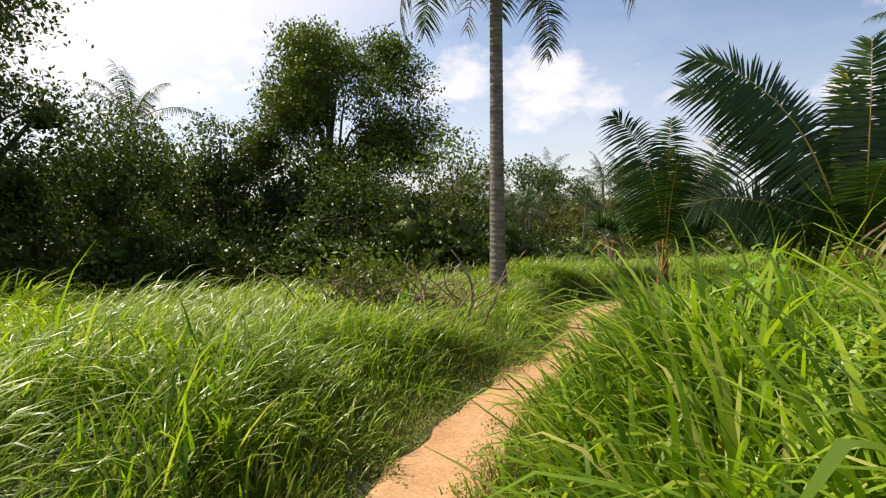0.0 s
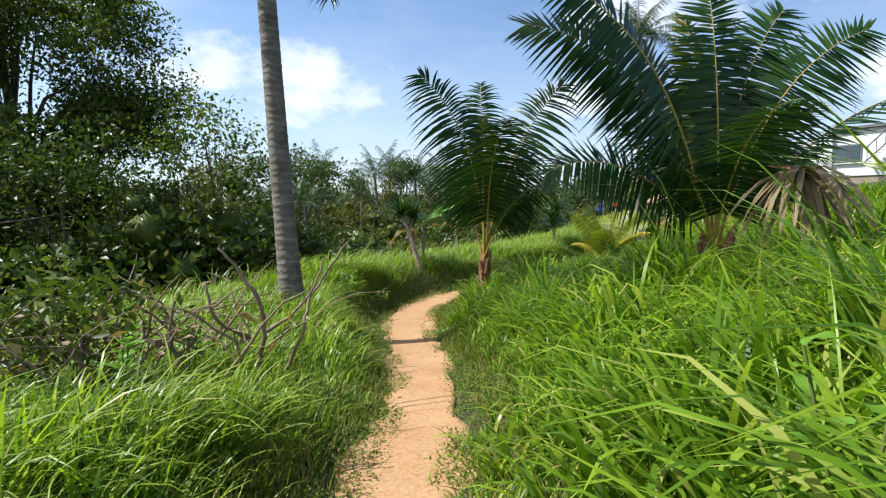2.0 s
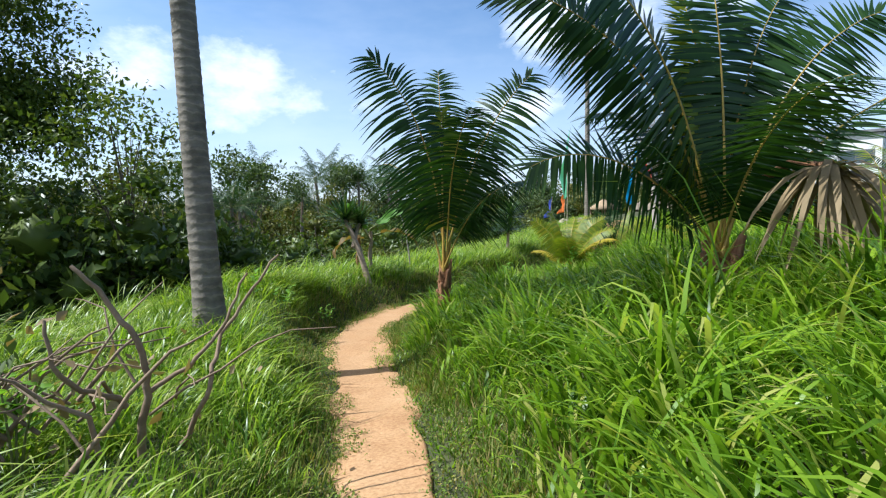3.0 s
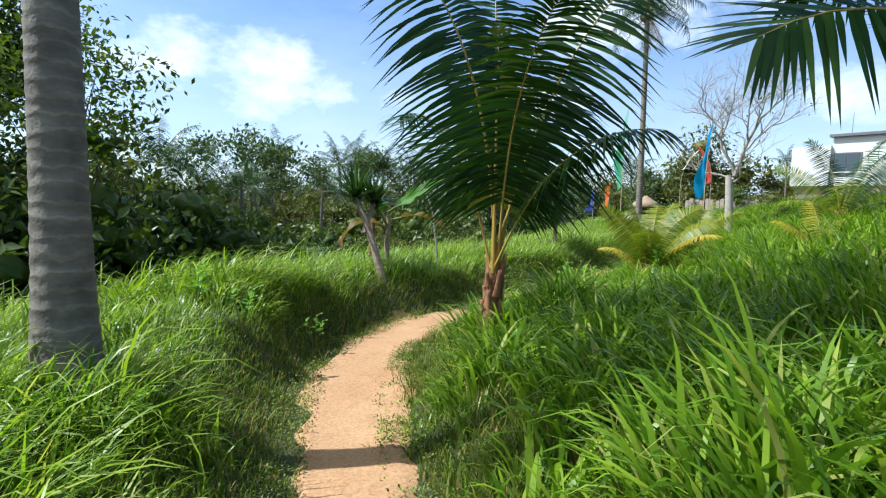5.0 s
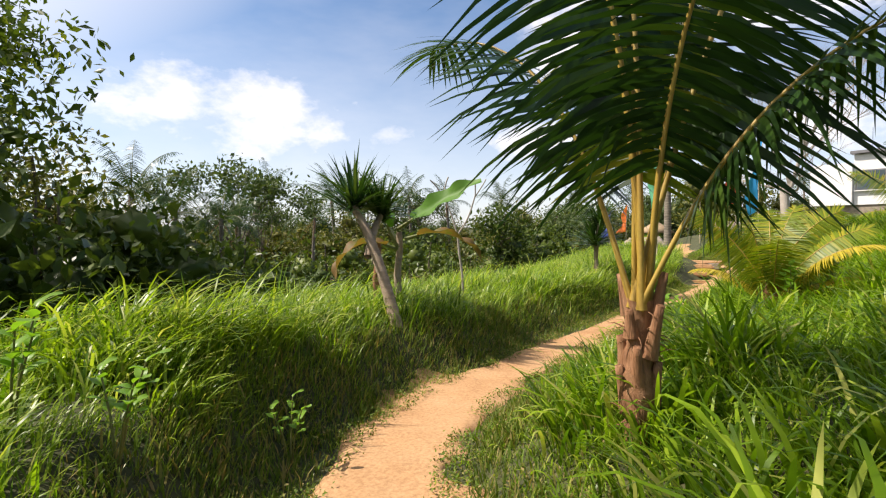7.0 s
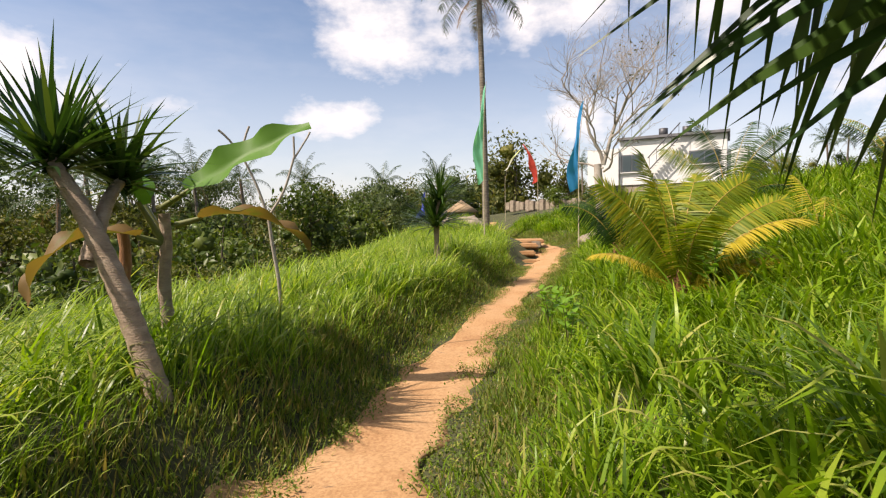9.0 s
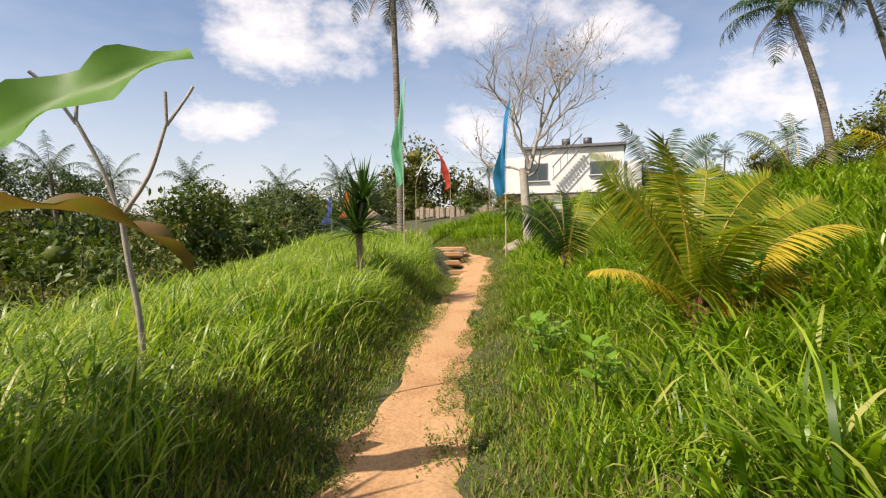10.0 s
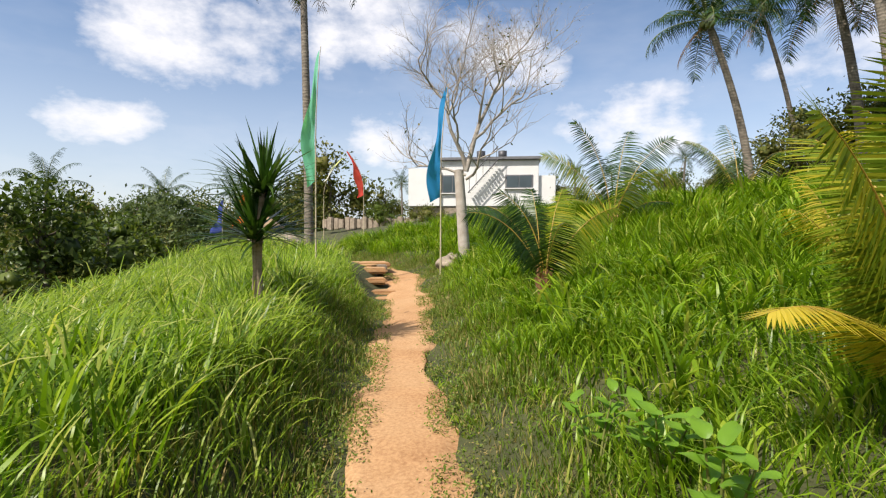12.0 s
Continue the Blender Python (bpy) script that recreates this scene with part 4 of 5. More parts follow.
# ---- banners, bare tree ----
flag(17.9, 16.62, 4.3, BLUE, "tall blue festival banner on a pale bamboo pole", 1, 0.55, 0.10, -73, 0.36)
flag(16.8, 19.15, 4.9, GREEN, "tall green and white festival banner on a bamboo pole", 2, 0.56, 0.06, -73, 0.36)
flag(29.0, 23.5, 3.9, RED, "red festival banner with a bowed tip", 3, 0.50, -0.5, -70, 0.5)
flag(30.3, 26.3, 4.3, WHITE_CLOTH, "thin white festival banner with a bowed tip", 4, 0.25, 0.6, -70, 0.25)
flag(24.5, 26.7, 2.3, ORANGE, "orange festival banner beyond the rise", 5, 0.55, 0.1, -60, 0.5)
flag(23.75, 27.15, 2.1, PURPLE, "violet-blue festival banner beyond the rise", 6, 0.55, 0.1, -60, 0.45)


def branching(g, p, d, length, r, depth, out):
    pts, rad = [p], [r]
    for i in range(5):
        d = d + g.normal(size=3) * 0.16 + np.array([0, 0, 0.05])
        d = d / np.linalg.norm(d)
        p = p + d * length / 5
        pts.append(p)
        rad.append(r * (1 - 0.1 * (i + 1)))
    out.append(tube(pts, rad, 7 if depth > 2 else 4))
    if depth:
        for k in range(4):
            q = pts[-1] if k == 0 else pts[1 + k]
            side = g.normal(size=3)
            nd = d * 0.75 + side / np.linalg.norm(side) * 0.75
            nd[2] = abs(nd[2]) * 0.7 + 0.15
            branching(g, q, nd / np.linalg.norm(nd), length * g.uniform(0.55, 0.8), r * 0.52, depth - 1, out)


ob = empty("bare_tree", 18.96, 16.28, ground_at(18.96, 16.28) - 0.1, "leafless pale-barked tree with fine spreading twigs", "tree")
g = np.random.RandomState(12)
limbs = []
branching(g, np.array([0, 0, 2.2]), np.array([-0.2, 0.3, 0.95]), 1.75, 0.06, 5, limbs)
branching(g, np.array([0, 0, 2.2]), np.array([0.1, -0.12, 1.0]), 2.0, 0.068, 5, limbs)
branching(g, np.array([0, 0, 2.0]), np.array([0.1, -0.85, 0.5]), 1.2, 0.036, 3, limbs)
branching(g, np.array([0, 0, 2.1]), np.array([-0.1, 0.95, 0.3]), 1.25, 0.036, 3, limbs)
V, F = tube([(0, 0.02 * k % 3, -0.2 + 0.27 * k) for k in range(10)], np.linspace(0.15, 0.115, 10), 12)
mesh_object("trunk", V, F, PALE_BARK, ob, True)
V, F = joined(limbs)
mesh_object("branchwork", V, F, PALE_BARK, ob, True)
g2 = np.random.RandomState(5)
V2, F2 = leaves(V[g2.randint(len(V) // 2, len(V), 170)] + g2.normal(size=(170, 3)) * 0.04, 0.05, 3)
mesh_object("remaining_foliage", V2, F2, LEAF_OLIVE, ob, False, "few small leaves left on the twigs")

# ---- woods ----
BIG = [(0, 0, 0.72, 0.22), (-0.2, 0.05, 0.62, 0.17), (0.2, 0.0, 0.66, 0.18), (0.05, 0.1, 0.88, 0.13), (-0.12, -0.1, 0.8, 0.13), (0.25, -0.05, 0.5, 0.13), (-0.28, 0, 0.45, 0.14), (0.1, -0.15, 0.45, 0.16), (0, 0.1, 0.3, 0.16), (0.18, 0.02, 0.84, 0.1)]
tree(-4.4, 22.8, 11.8, BIG, "broad tree with light spreading crown at the wood's edge", seed=41, leaf=0.10, density=760, trunk_r=0.25, material=LEAF_MID, limbs=20, spread=0.3)
tree(-13.4, 15.0, 11.8, [(0, 0, 0.78, 0.14), (0.06, 0, 0.62, 0.17), (-0.1, 0, 0.55, 0.17), (0.05, 0, 0.4, 0.18), (-0.05, 0, 0.25, 0.18), (0.02, 0, 0.9, 0.09)], "tall dark tree at the meadow's edge", seed=42, leaf=0.11, density=330, trunk_r=0.3, material=LEAF_DEEP, limbs=12, spread=0.55)
tree(-10.8, 17.2, 6.8, [(0, 0, 0.7, 0.3), (0.1, 0.1, 0.45, 0.33), (-0.15, 0, 0.3, 0.3), (0.2, 0, 0.25, 0.26)], "dense rounded tree at the meadow's edge", seed=43, leaf=0.10, density=340, material=LEAF_DEEP, spread=0.38)
tree(-9.4, 21.5, 7.0, [(0, 0, 0.75, 0.22), (0.12, 0, 0.6, 0.2), (-0.15, 0, 0.5, 0.22), (0, 0, 0.35, 0.25)], "dark round-leaved tree in the wood", seed=44, leaf=0.11, density=330, material=LEAF_DEEP, spread=0.4)
tree(0.3, 24.5, 6.2, [(0, 0, 0.75, 0.2), (0.15, 0, 0.6, 0.2), (-0.2, 0, 0.5, 0.25), (0.1, 0, 0.3, 0.28)], "leafy tree at the wood's edge", seed=45, leaf=0.10, density=320, material=LEAF_OLIVE, spread=0.38)
tree(0.65, 16.9, 5.4, [(0, 0, 0.86, 0.13), (0.1, 0.05, 0.76, 0.13), (-0.12, 0, 0.72, 0.12), (0.05, -0.1, 0.6, 0.12), (-0.05, 0.05, 0.45, 0.12)], "slender young tree with drooping leaf sprays", seed=46, leaf=0.085, density=286, trunk_r=0.06, material=LEAF_MID, spread=0.3)
tree(-0.9, 18.4, 4.2, [(0, 0, 0.7, 0.2), (0.15, 0, 0.5, 0.22), (-0.2, 0, 0.35, 0.25)], "leafy young tree in the undergrowth", seed=47, leaf=0.085, density=330, trunk_r=0.06, material=LEAF_DEEP, spread=0.32)
tree(-2.6, 17.6, 5.6, [(0, 0, 0.75, 0.22), (0.15, 0, 0.5, 0.25), (-0.2, 0, 0.35, 0.25), (0.1, 0.1, 0.2, 0.22)], "leafy tree with thin stems beside the meadow", seed=48, leaf=0.085, density=330, trunk_r=0.08, material=LEAF_DEEP, spread=0.36)
tree(19.4, 30.4, 4.9, [(0, 0, 0.72, 0.22), (0.15, 0, 0.55, 0.24), (-0.18, 0, 0.5, 0.24), (0, 0, 0.3, 0.28)], "dark broad-leaved tree beyond the crest", seed=49, leaf=0.15, density=170, trunk_r=0.12, material=LEAF_DEEP, spread=0.4)

SHRUB = [(0, 0, 0.5, 0.42), (0.35, 0.1, 0.35, 0.34), (-0.4, 0, 0.35, 0.36), (0, -0.3, 0.3, 0.36), (0.1, 0.35, 0.4, 0.3)]
proto = [tree(-13.5 - 4 * i, 40 + 3 * i, 2.8, SHRUB, lab, "shrub", "shrubs at the wood's edge", 60 + i, 0.12, 150, 0.05, m, name="shrub", limbs=6, spread=0.3, split=2)
         for i, (m, lab) in enumerate(((LEAF_MID, "fresh green shrub at the wood's edge"), (LEAF_DEEP, "dark green shrub at the wood's edge"), (LEAF_OLIVE, "olive green shrub at the wood's edge")))]
g = np.random.RandomState(17)
for i in range(46):
    s = i / 45
    x = -15 + 17.5 * s + g.uniform(-0.6, 0.6)
    y = 15.0 + 5.6 * min(1, s * 1.5) + g.uniform(-0.7, 1.3) + (0 if i % 2 else 2.2)
    if abs(x - 1.0) < 1.2 and y < 16:
        continue
    copy_thing(proto[i % 3], pose(x, y, ground_at(x, y) - 0.2, 0, 0, g.uniform(0, 360)) @ Matrix.Scale(g.uniform(0.55, 1.15), 4))
# the six from (0.2, 17.6) to (1.0, 20.6): deep green stands for dense shade
for x, y, s, k in ((3.2, 23, 0.65, 1), (5.2, 24, 0.6, 2), (7, 26, 0.75, 1), (9.5, 25.5, 0.65, 0), (11.5, 26, 0.7, 2), (13, 25.5, 0.6, 1), (14.8, 27, 0.7, 2), (16.5, 28, 0.7, 1), (4.2, 28, 0.75, 1), (8.2, 29, 0.8, 1), (12, 30, 0.9, 2), (22, 31, 1.2, 0), (15.5, 32, 1.4, 1),
                   (2.0, 26, 1.2, 2), (6, 30, 1.4, 0), (10.5, 33, 1.5, 1), (13.5, 35, 1.6, 2), (17.5, 36, 1.6, 0), (4, 34, 1.5, 1), (20.5, 34.5, 1.4, 2), (24.5, 33, 1.2, 1), (0.2, 17.6, 1.25, 1), (1.6, 18.6, 1.15, 1), (2.6, 20, 1.15, 1), (-0.9, 16.9, 1.25, 1), (3.7, 21.2, 1.0, 1), (1.0, 20.6, 1.4, 1), (20.9, 15.7, 0.3, 0), (30.5, 20.8, 0.5, 2), (34, 24.5, 0.6, 0)):
    copy_thing(proto[k], pose(x, y, ground_at(x, y) - 0.15, 0, 0, x * 40) @ Matrix.Scale(s, 4))

far_a = tree(8.2, 46, 9.6, [(0, 0, 0.86, 0.16), (0.28, 0.05, 0.82, 0.15), (-0.28, 0, 0.84, 0.15), (0.5, 0, 0.76, 0.12), (-0.5, 0.05, 0.78, 0.12), (0.1, -0.2, 0.8, 0.13)], "flat-topped shade tree in the valley", "tree", "far trees", 71, 0.2, 110, 0.16, LEAF_FAR_HAZED, limbs=12, spread=0.55)
far_b = tree(-6, 52, 8.5, [(0, 0, 0.72, 0.27), (0.25, 0, 0.48, 0.28), (-0.25, 0, 0.45, 0.28), (0, 0.1, 0.22, 0.28)], "round far tree of the valley woods", "tree", "far trees", 72, 0.22, 95, 0.18, LEAF_FAR_HAZED, limbs=6, spread=0.6, split=2)
far_c = tree(20, 56, 7.0, [(0, 0, 0.66, 0.31), (0.32, 0, 0.42, 0.3), (-0.32, 0, 0.4, 0.3), (0, 0.1, 0.2, 0.3)], "bushy far tree of the valley woods", "tree", "far trees", 73, 0.22, 95, 0.18, LEAF_OLIVE, limbs=6, spread=0.6, split=2)
far_p = coconut_palm(1.9, 36, 6.2, (0.3, 0.2), "coconut palm in the valley", "valley palms", 74, 14, 3.0, 0.16, 0.12, 36, False, sides=7, dead=2)
for x, y, s in ((5.4, 31, 0.72), (3.6, 32, 0.78), (7.5, 40, 0.85), (14, 48, 1.0), (20, 60, 1.3), (24, 58, 1.2), (30, 62, 1.3), (34, 60, 1.2), (16, 70, 1.5), (26, 72, 1.5), (40, 58, 1.2), (46, 52, 1.1), (52, 48, 1.2),
                (46, 20, 0.45), (47, 14, 0.5), (49, 10, 0.45), (50, 6, 0.55), (52, 11, 0.5), (48, 1, 0.5), (44, 27, 0.5), (-18, 30, 1.3), (-14, 12, 1.35)):
    copy_thing(far_p, pose(x, y, ground_at(x, y) - 0.1, 0, 0, x * 77) @ Matrix.Scale(s, 4))
for x, y, s in ((24, 62, 1.0), (12, 58, 0.8), (33, 66, 0.9)):
    copy_thing(far_a, pose(x, y, ground_at(x, y), 0, 0, x * 33) @ Matrix.Scale(s, 4))
g = np.random.RandomState(23)
for i in range(96):
    yaw = 62 - 122 * (i % 48) / 47 + g.uniform(-1.2, 1.2)
    d = (50 if i < 48 else 74) + g.uniform(-5, 9)
    if -32 < yaw < -8:
        d += 6
    if yaw > 8:
        d -= 14
    b = bearing(yaw) * d
    x, y = 5 + b.x, 10 + b.y
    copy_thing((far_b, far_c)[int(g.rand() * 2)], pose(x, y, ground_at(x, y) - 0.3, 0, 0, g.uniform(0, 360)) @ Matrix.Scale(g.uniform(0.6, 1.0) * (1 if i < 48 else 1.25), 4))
for x, y, s in ((-7, 27, 0.75), (-2, 28.5, 0.75), (2.2, 29, 0.7), (-12, 25, 0.7), (-16, 22, 0.75), (-9.5, 30, 0.75), (-4.5, 31, 0.8), (-19, 16, 0.95), (-15, 19, 0.62), (-6.8, 23.5, 0.75), (-1.6, 23.6, 0.6), (0.8, 31, 0.9)):
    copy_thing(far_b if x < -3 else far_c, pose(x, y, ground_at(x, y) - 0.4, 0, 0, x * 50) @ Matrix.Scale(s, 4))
for x, y, s in ((27, 1.6, 0.55), (30, 3.2, 0.5), (32.5, 1.0, 0.6), (34, 4.0, 0.5), (29, -1.5, 0.65), (37, 2.0, 0.55)):
    copy_thing(far_b if s > 0.52 else far_c, pose(x, y, ground_at(x, y) - 0.3, 0, 0, x * 50) @ Matrix.Scale(s, 4))
for i in range(26):
    x, y = 41 + 14 * g.rand() + (6 if i % 2 else 0), -14 + 46 * i / 25
    copy_thing((far_c, far_b)[i % 2], pose(x, y, ground_at(x, y) - 0.3, 0, 0, g.uniform(0, 360)) @ Matrix.Scale(g.uniform(0.3, 0.5), 4))

# ---- house on the hill ----
hx, hy, hz = 42.0, 25.8, 2.55
house = empty("house", hx, hy, hz, "white flat-roofed house with dark roof edge on the hill", "house", turn=8)
base_z = ground_at(hx, hy) - hz - 0.8
part("plinth", box(2.6, -5.2, base_z / 2, 4.4, 9.8, -base_z - 0.02, 0.02), STONE, house, "shaded rough stone plinth")
part("side_block", box(2.0, -1.15, 1.37, 4.0, 2.3, 2.74, 0.02), PLASTER, house)
part("body", box(2.85, -5.85, 1.65, 5.1, 7.08, 3.3, 0.02), PLASTER, house)
part("side_wing", box(2.4, -10.0, 1.1, 3.6, 1.2, 2.2, 0.02), PLASTER, house)
part("roof", box(2.75, -5.85, 3.41, 5.5, 7.4, 0.2, 0.02), ROOF_GREY, house, "thin dark grey flat roof")
for wy, wz, ww, wh in ((-3.2, 1.6, 1.4, 1.15), (-8.0, 1.75, 1.8, 0.8)):
    fr = part("window", box(0.27, wy, wz, 0.06, ww + 0.16, wh + 0.16, 0.01), ROOF_GREY, house)
    part("sill", box(0.2, wy, wz - wh / 2 - 0.11, 0.2, ww + 0.3, 0.06, 0.005), PLASTER, fr)
    for k in (-1, 1):
        part("pane", box(0.23, wy + k * ww / 4, wz, 0.03, ww / 2 - 0.05, wh, 0.0), GLASS, fr)
for k in range(12):
    part("stair_step", box(-0.15, -4.5 - 0.17 * k, 0.95 + 0.19 * k, 0.45, 0.2, 0.03, 0.005), PLASTER, house)
for dz in (0.0, 0.95):
    V, F = tube([(-0.5, -4.4, 0.9 + dz), (-0.5, -6.5, 3.2 + dz)], [0.04, 0.04], 6)
    mesh_object("stair_rail" if dz else "stair_stringer", V, F, DARK_STEEL, house)
for k in range(5):
    V, F = tube([(-0.5, -4.5 - 0.48 * k, 1.0 + 0.53 * k), (-0.5, -4.5 - 0.48 * k, 1.95 + 0.53 * k)], [0.02, 0.02], 5)
    mesh_object("stair_post", V, F, DARK_STEEL, house)
for ty in (-5.2, -6.8):
    V, F = tube([(1.6, ty, 3.5), (1.6, ty, 3.55), (1.6, ty, 4.15), (1.6, ty, 4.2)], [0.01, 0.32, 0.32, 0.01], 14)
    mesh_object("water_tank", V, F, DARK_STEEL, house)
V, F = tube([(2.0, -2.9, 3.45), (2.0, -2.9, 5.2)], [0.015, 0.012], 5)
mesh_object("antenna", V, F, DARK_STEEL, house)
ob = empty("garden_wall", 33.6, 25.2, ground_at(33.6, 25.2), "low rough stone garden wall below the house", "wall")
for i in range(16):
    part("stone", box(0.1 * (i % 2), -2.6 + 0.36 * i, 0.25, 0.35, 0.34, 0.55 + 0.12 * ((i * 7) % 3), 0.05), STONE, ob)

hut = empty("thatched_hut", 38.5, 35.3, ground_at(38.5, 35.3), "small open hut with a thatched roof", "hut")
for sx in (-0.8, 0.8):
    for sy in (-0.8, 0.8):
        part("post", box(sx, sy, 0.8, 0.1, 0.1, 1.9, 0.01), DEAD_WOOD, hut)
V, F = tube([(0, 0, 1.6), (0, 0, 1.65), (0, 0, 2.1), (0, 0, 2.6)], [1.2, 1.45, 0.8, 0.05], 12)
mesh_object("roof", V, F, THATCH, hut, True, "shaggy straw roof")

# ---- stone steps beside the path, rocks ----
steps = empty("garden_steps", 17.75, 18.4, ground_at(17.75, 18.4), "short flight of worn earth and stone steps", "steps", turn=-59)
for k in range(6):
    v = -2.0 + 0.66 * k
    gx, gy = 17.75 + v * math.sin(radians(59)), 18.4 + v * math.cos(radians(59))
    gz = ground_at(gx, gy) - ground_at(17.75, 18.4)
    if k < 5:
        part("step", box(0.06 * (k % 2), v, gz - 0.055, 0.75 + 0.1 * (k % 2), 0.5, 0.14, 0.05), DIRT, steps)
    else:
        part("landing", box(0.1, v + 0.2, gz + 0.05, 1.35, 1.0, 0.12, 0.03), DIRT, steps, "flat landing of trodden earth")
        part("riser_stone", box(-0.28, v - 0.36, gz - 0.04, 0.55, 0.16, 0.22, 0.03), STONE, steps)
        part("riser_stone", box(0.36, v - 0.36, gz - 0.04, 0.6, 0.16, 0.22, 0.03), STONE, steps)


def rock(x, y, r, seed):
    g = np.random.RandomState(seed)
    V, F = ball(r, 14, 10)
    V = V * (1 + 0.22 * waves(V[:, 0] * 3 / r, V[:, 1] * 3 / r + V[:, 2] * 2 / r, 3, seed))[:, None] * np.array([1.2, 1, 0.75])
    ob = mesh_object("rock", V, F, STONE, None, True)
    ob.matrix_basis = pose(x, y, ground_at(x, y) + r * 0.4, 0, 0, seed * 40)
    tagged(ob, "rough brown rock lying in the grass", "rock", "rocks by the path")


for i, (x, y, r) in enumerate(((18.7, 16.75, 0.22), (18.95, 16.6, 0.17), (18.5, 16.6, 0.14), (22.5, 23.5, 0.5), (23.6, 24.5, 0.45), (22.0, 24.3, 0.35))):
    rock(x, y, r, 90 + i)

# ---- brush heap with dead branches ----
bx, by = -0.65, 6.9
ob = empty("brush_heap", bx, by, ground_at(bx, by), "heap of cut brush with dead brown branches and creepers", "brush heap")
g = np.random.RandomState(31)
for i in range(56):
    a = g.uniform(0, 6.28)
    p = np.array([0.2 + g.normal() * 0.55, g.normal() * 0.35, 0.25])
    d = np.array([math.cos(a), math.sin(a), g.uniform(0.2, 1.1)])
    L = g.uniform(0.5, 1.1)
    pts = [p + d / np.linalg.norm(d) * L * s + np.array([0, 0, 0.12 * math.sin(s * 3)]) + g.normal(size=3) * 0.02 for s in np.linspace(0, 1, 6)]
    V, F = tube(pts, np.linspace(0.011, 0.003, 6) * g.uniform(0.6, 1.4), 5)
    mesh_object("twig", V, F, DEAD_WOOD, ob, True)
for pts, r in (([(1.15, -0.2, 0.0), (1.2, -0.22, 0.5), (1.05, -0.15, 0.85), (0.9, -0.1, 1.05)], 0.032), ([(1.2, -0.2, 0.35), (1.5, -0.25, 0.55), (1.75, -0.2, 0.95)], 0.02), ([(1.1, -0.2, 0.3), (0.85, -0.35, 0.55), (0.8, -0.3, 0.8)], 0.024),
               ([(1.35, -0.2, 0.0), (1.5, -0.3, 0.35), (1.62, -0.1, 0.6), (1.95, -0.1, 1.05)], 0.022), ([(0.6, -0.4, 0.1), (0.55, -0.4, 0.5), (0.6, -0.42, 0.72)], 0.026), ([(-0.5, 0, 0.3), (-0.8, 0.1, 0.7), (-0.95, 0.1, 0.85)], 0.02)):
    P = smooth_line(pts, 0.06)
    P = P + g.normal(size=P.shape) * 0.008
    V, F = tube(P, np.linspace(r, r * 0.45, len(P)) * 0.75, 7)
    mesh_object("dead_branch", V, F, DEAD_WOOD, ob, True)
C = g.normal(size=(1500, 3)) * np.array([0.38, 0.34, 0.22]) + np.array([-0.3, 0.2, 0.55])
V, F = leaves(C[C[:, 2] > 0.05], 0.055, 7)
mesh_object("creeper", V, F, LEAF_MID, ob)
C = g.normal(size=(240, 3)) * np.array([0.6, 0.4, 0.2]) + np.array([0.1, -0.1, 0.4])
V, F = leaves(C[C[:, 2] > 0.05], 0.05, 8)
mesh_object("withered_foliage", V, F, FROND_DRY, ob)


# ---- grass ----
def blade_field(cells, per_tuft, seed, box_, reach, thin, inner=0.02):
    """Tufts spread over a stretch of land, fewer away from the track: tuft places and their distance from the track."""
    g = np.random.RandomState(seed)
    x0, x1, y0, y1 = box_
    n = int((x1 - x0) * (y1 - y0) * cells)
    x, y = g.uniform(x0, x1, n), g.uniform(y0, y1, n)
    d, _ = off_track(x, y)
    a = np.abs(d) - half_width(y)
    keep = (a > inner) & (g.uniform(size=n) < np.clip((thin / np.maximum(np.abs(d), 0.01)) ** 1.5, 0, 1)) & (np.abs(d) < reach)
    return x[keep], y[keep], d[keep], a[keep], g


def on_steps(x, y):
    c, s = math.cos(radians(-59)), math.sin(radians(-59))
    u, v = (x - 17.75) * c + (y - 18.4) * s, -(x - 17.75) * s + (y - 18.4) * c
    return (np.abs(u) < 0.55) & (np.abs(v - 0.0) < 2.6)


def clumps(x, y, c, seed):
    """Offset of each place from the nearest of many uneven clump centres about c metres apart."""
    i, j = np.floor(x / c), np.floor(y / c)
    bx, by, best = np.zeros(len(x)), np.zeros(len(x)), np.full(len(x), 1e9)
    for di in (-1, 0, 1):
        for dj in (-1, 0, 1):
            u, v = i + di, j + dj
            h1, h2 = np.sin(u * 127.1 + v * 311.7 + seed) * 43758.5, np.sin(u * 269.5 + v * 183.3 + seed) * 43758.5
            dx, dy = x - (u + h1 - np.floor(h1)) * c, y - (v + h2 - np.floor(h2)) * c
            q = dx * dx + dy * dy
            m = q < best
            bx, by, best = np.where(m, dx, bx), np.where(m, dy, by), np.where(m, q, best)
    return bx, by, np.sqrt(best)


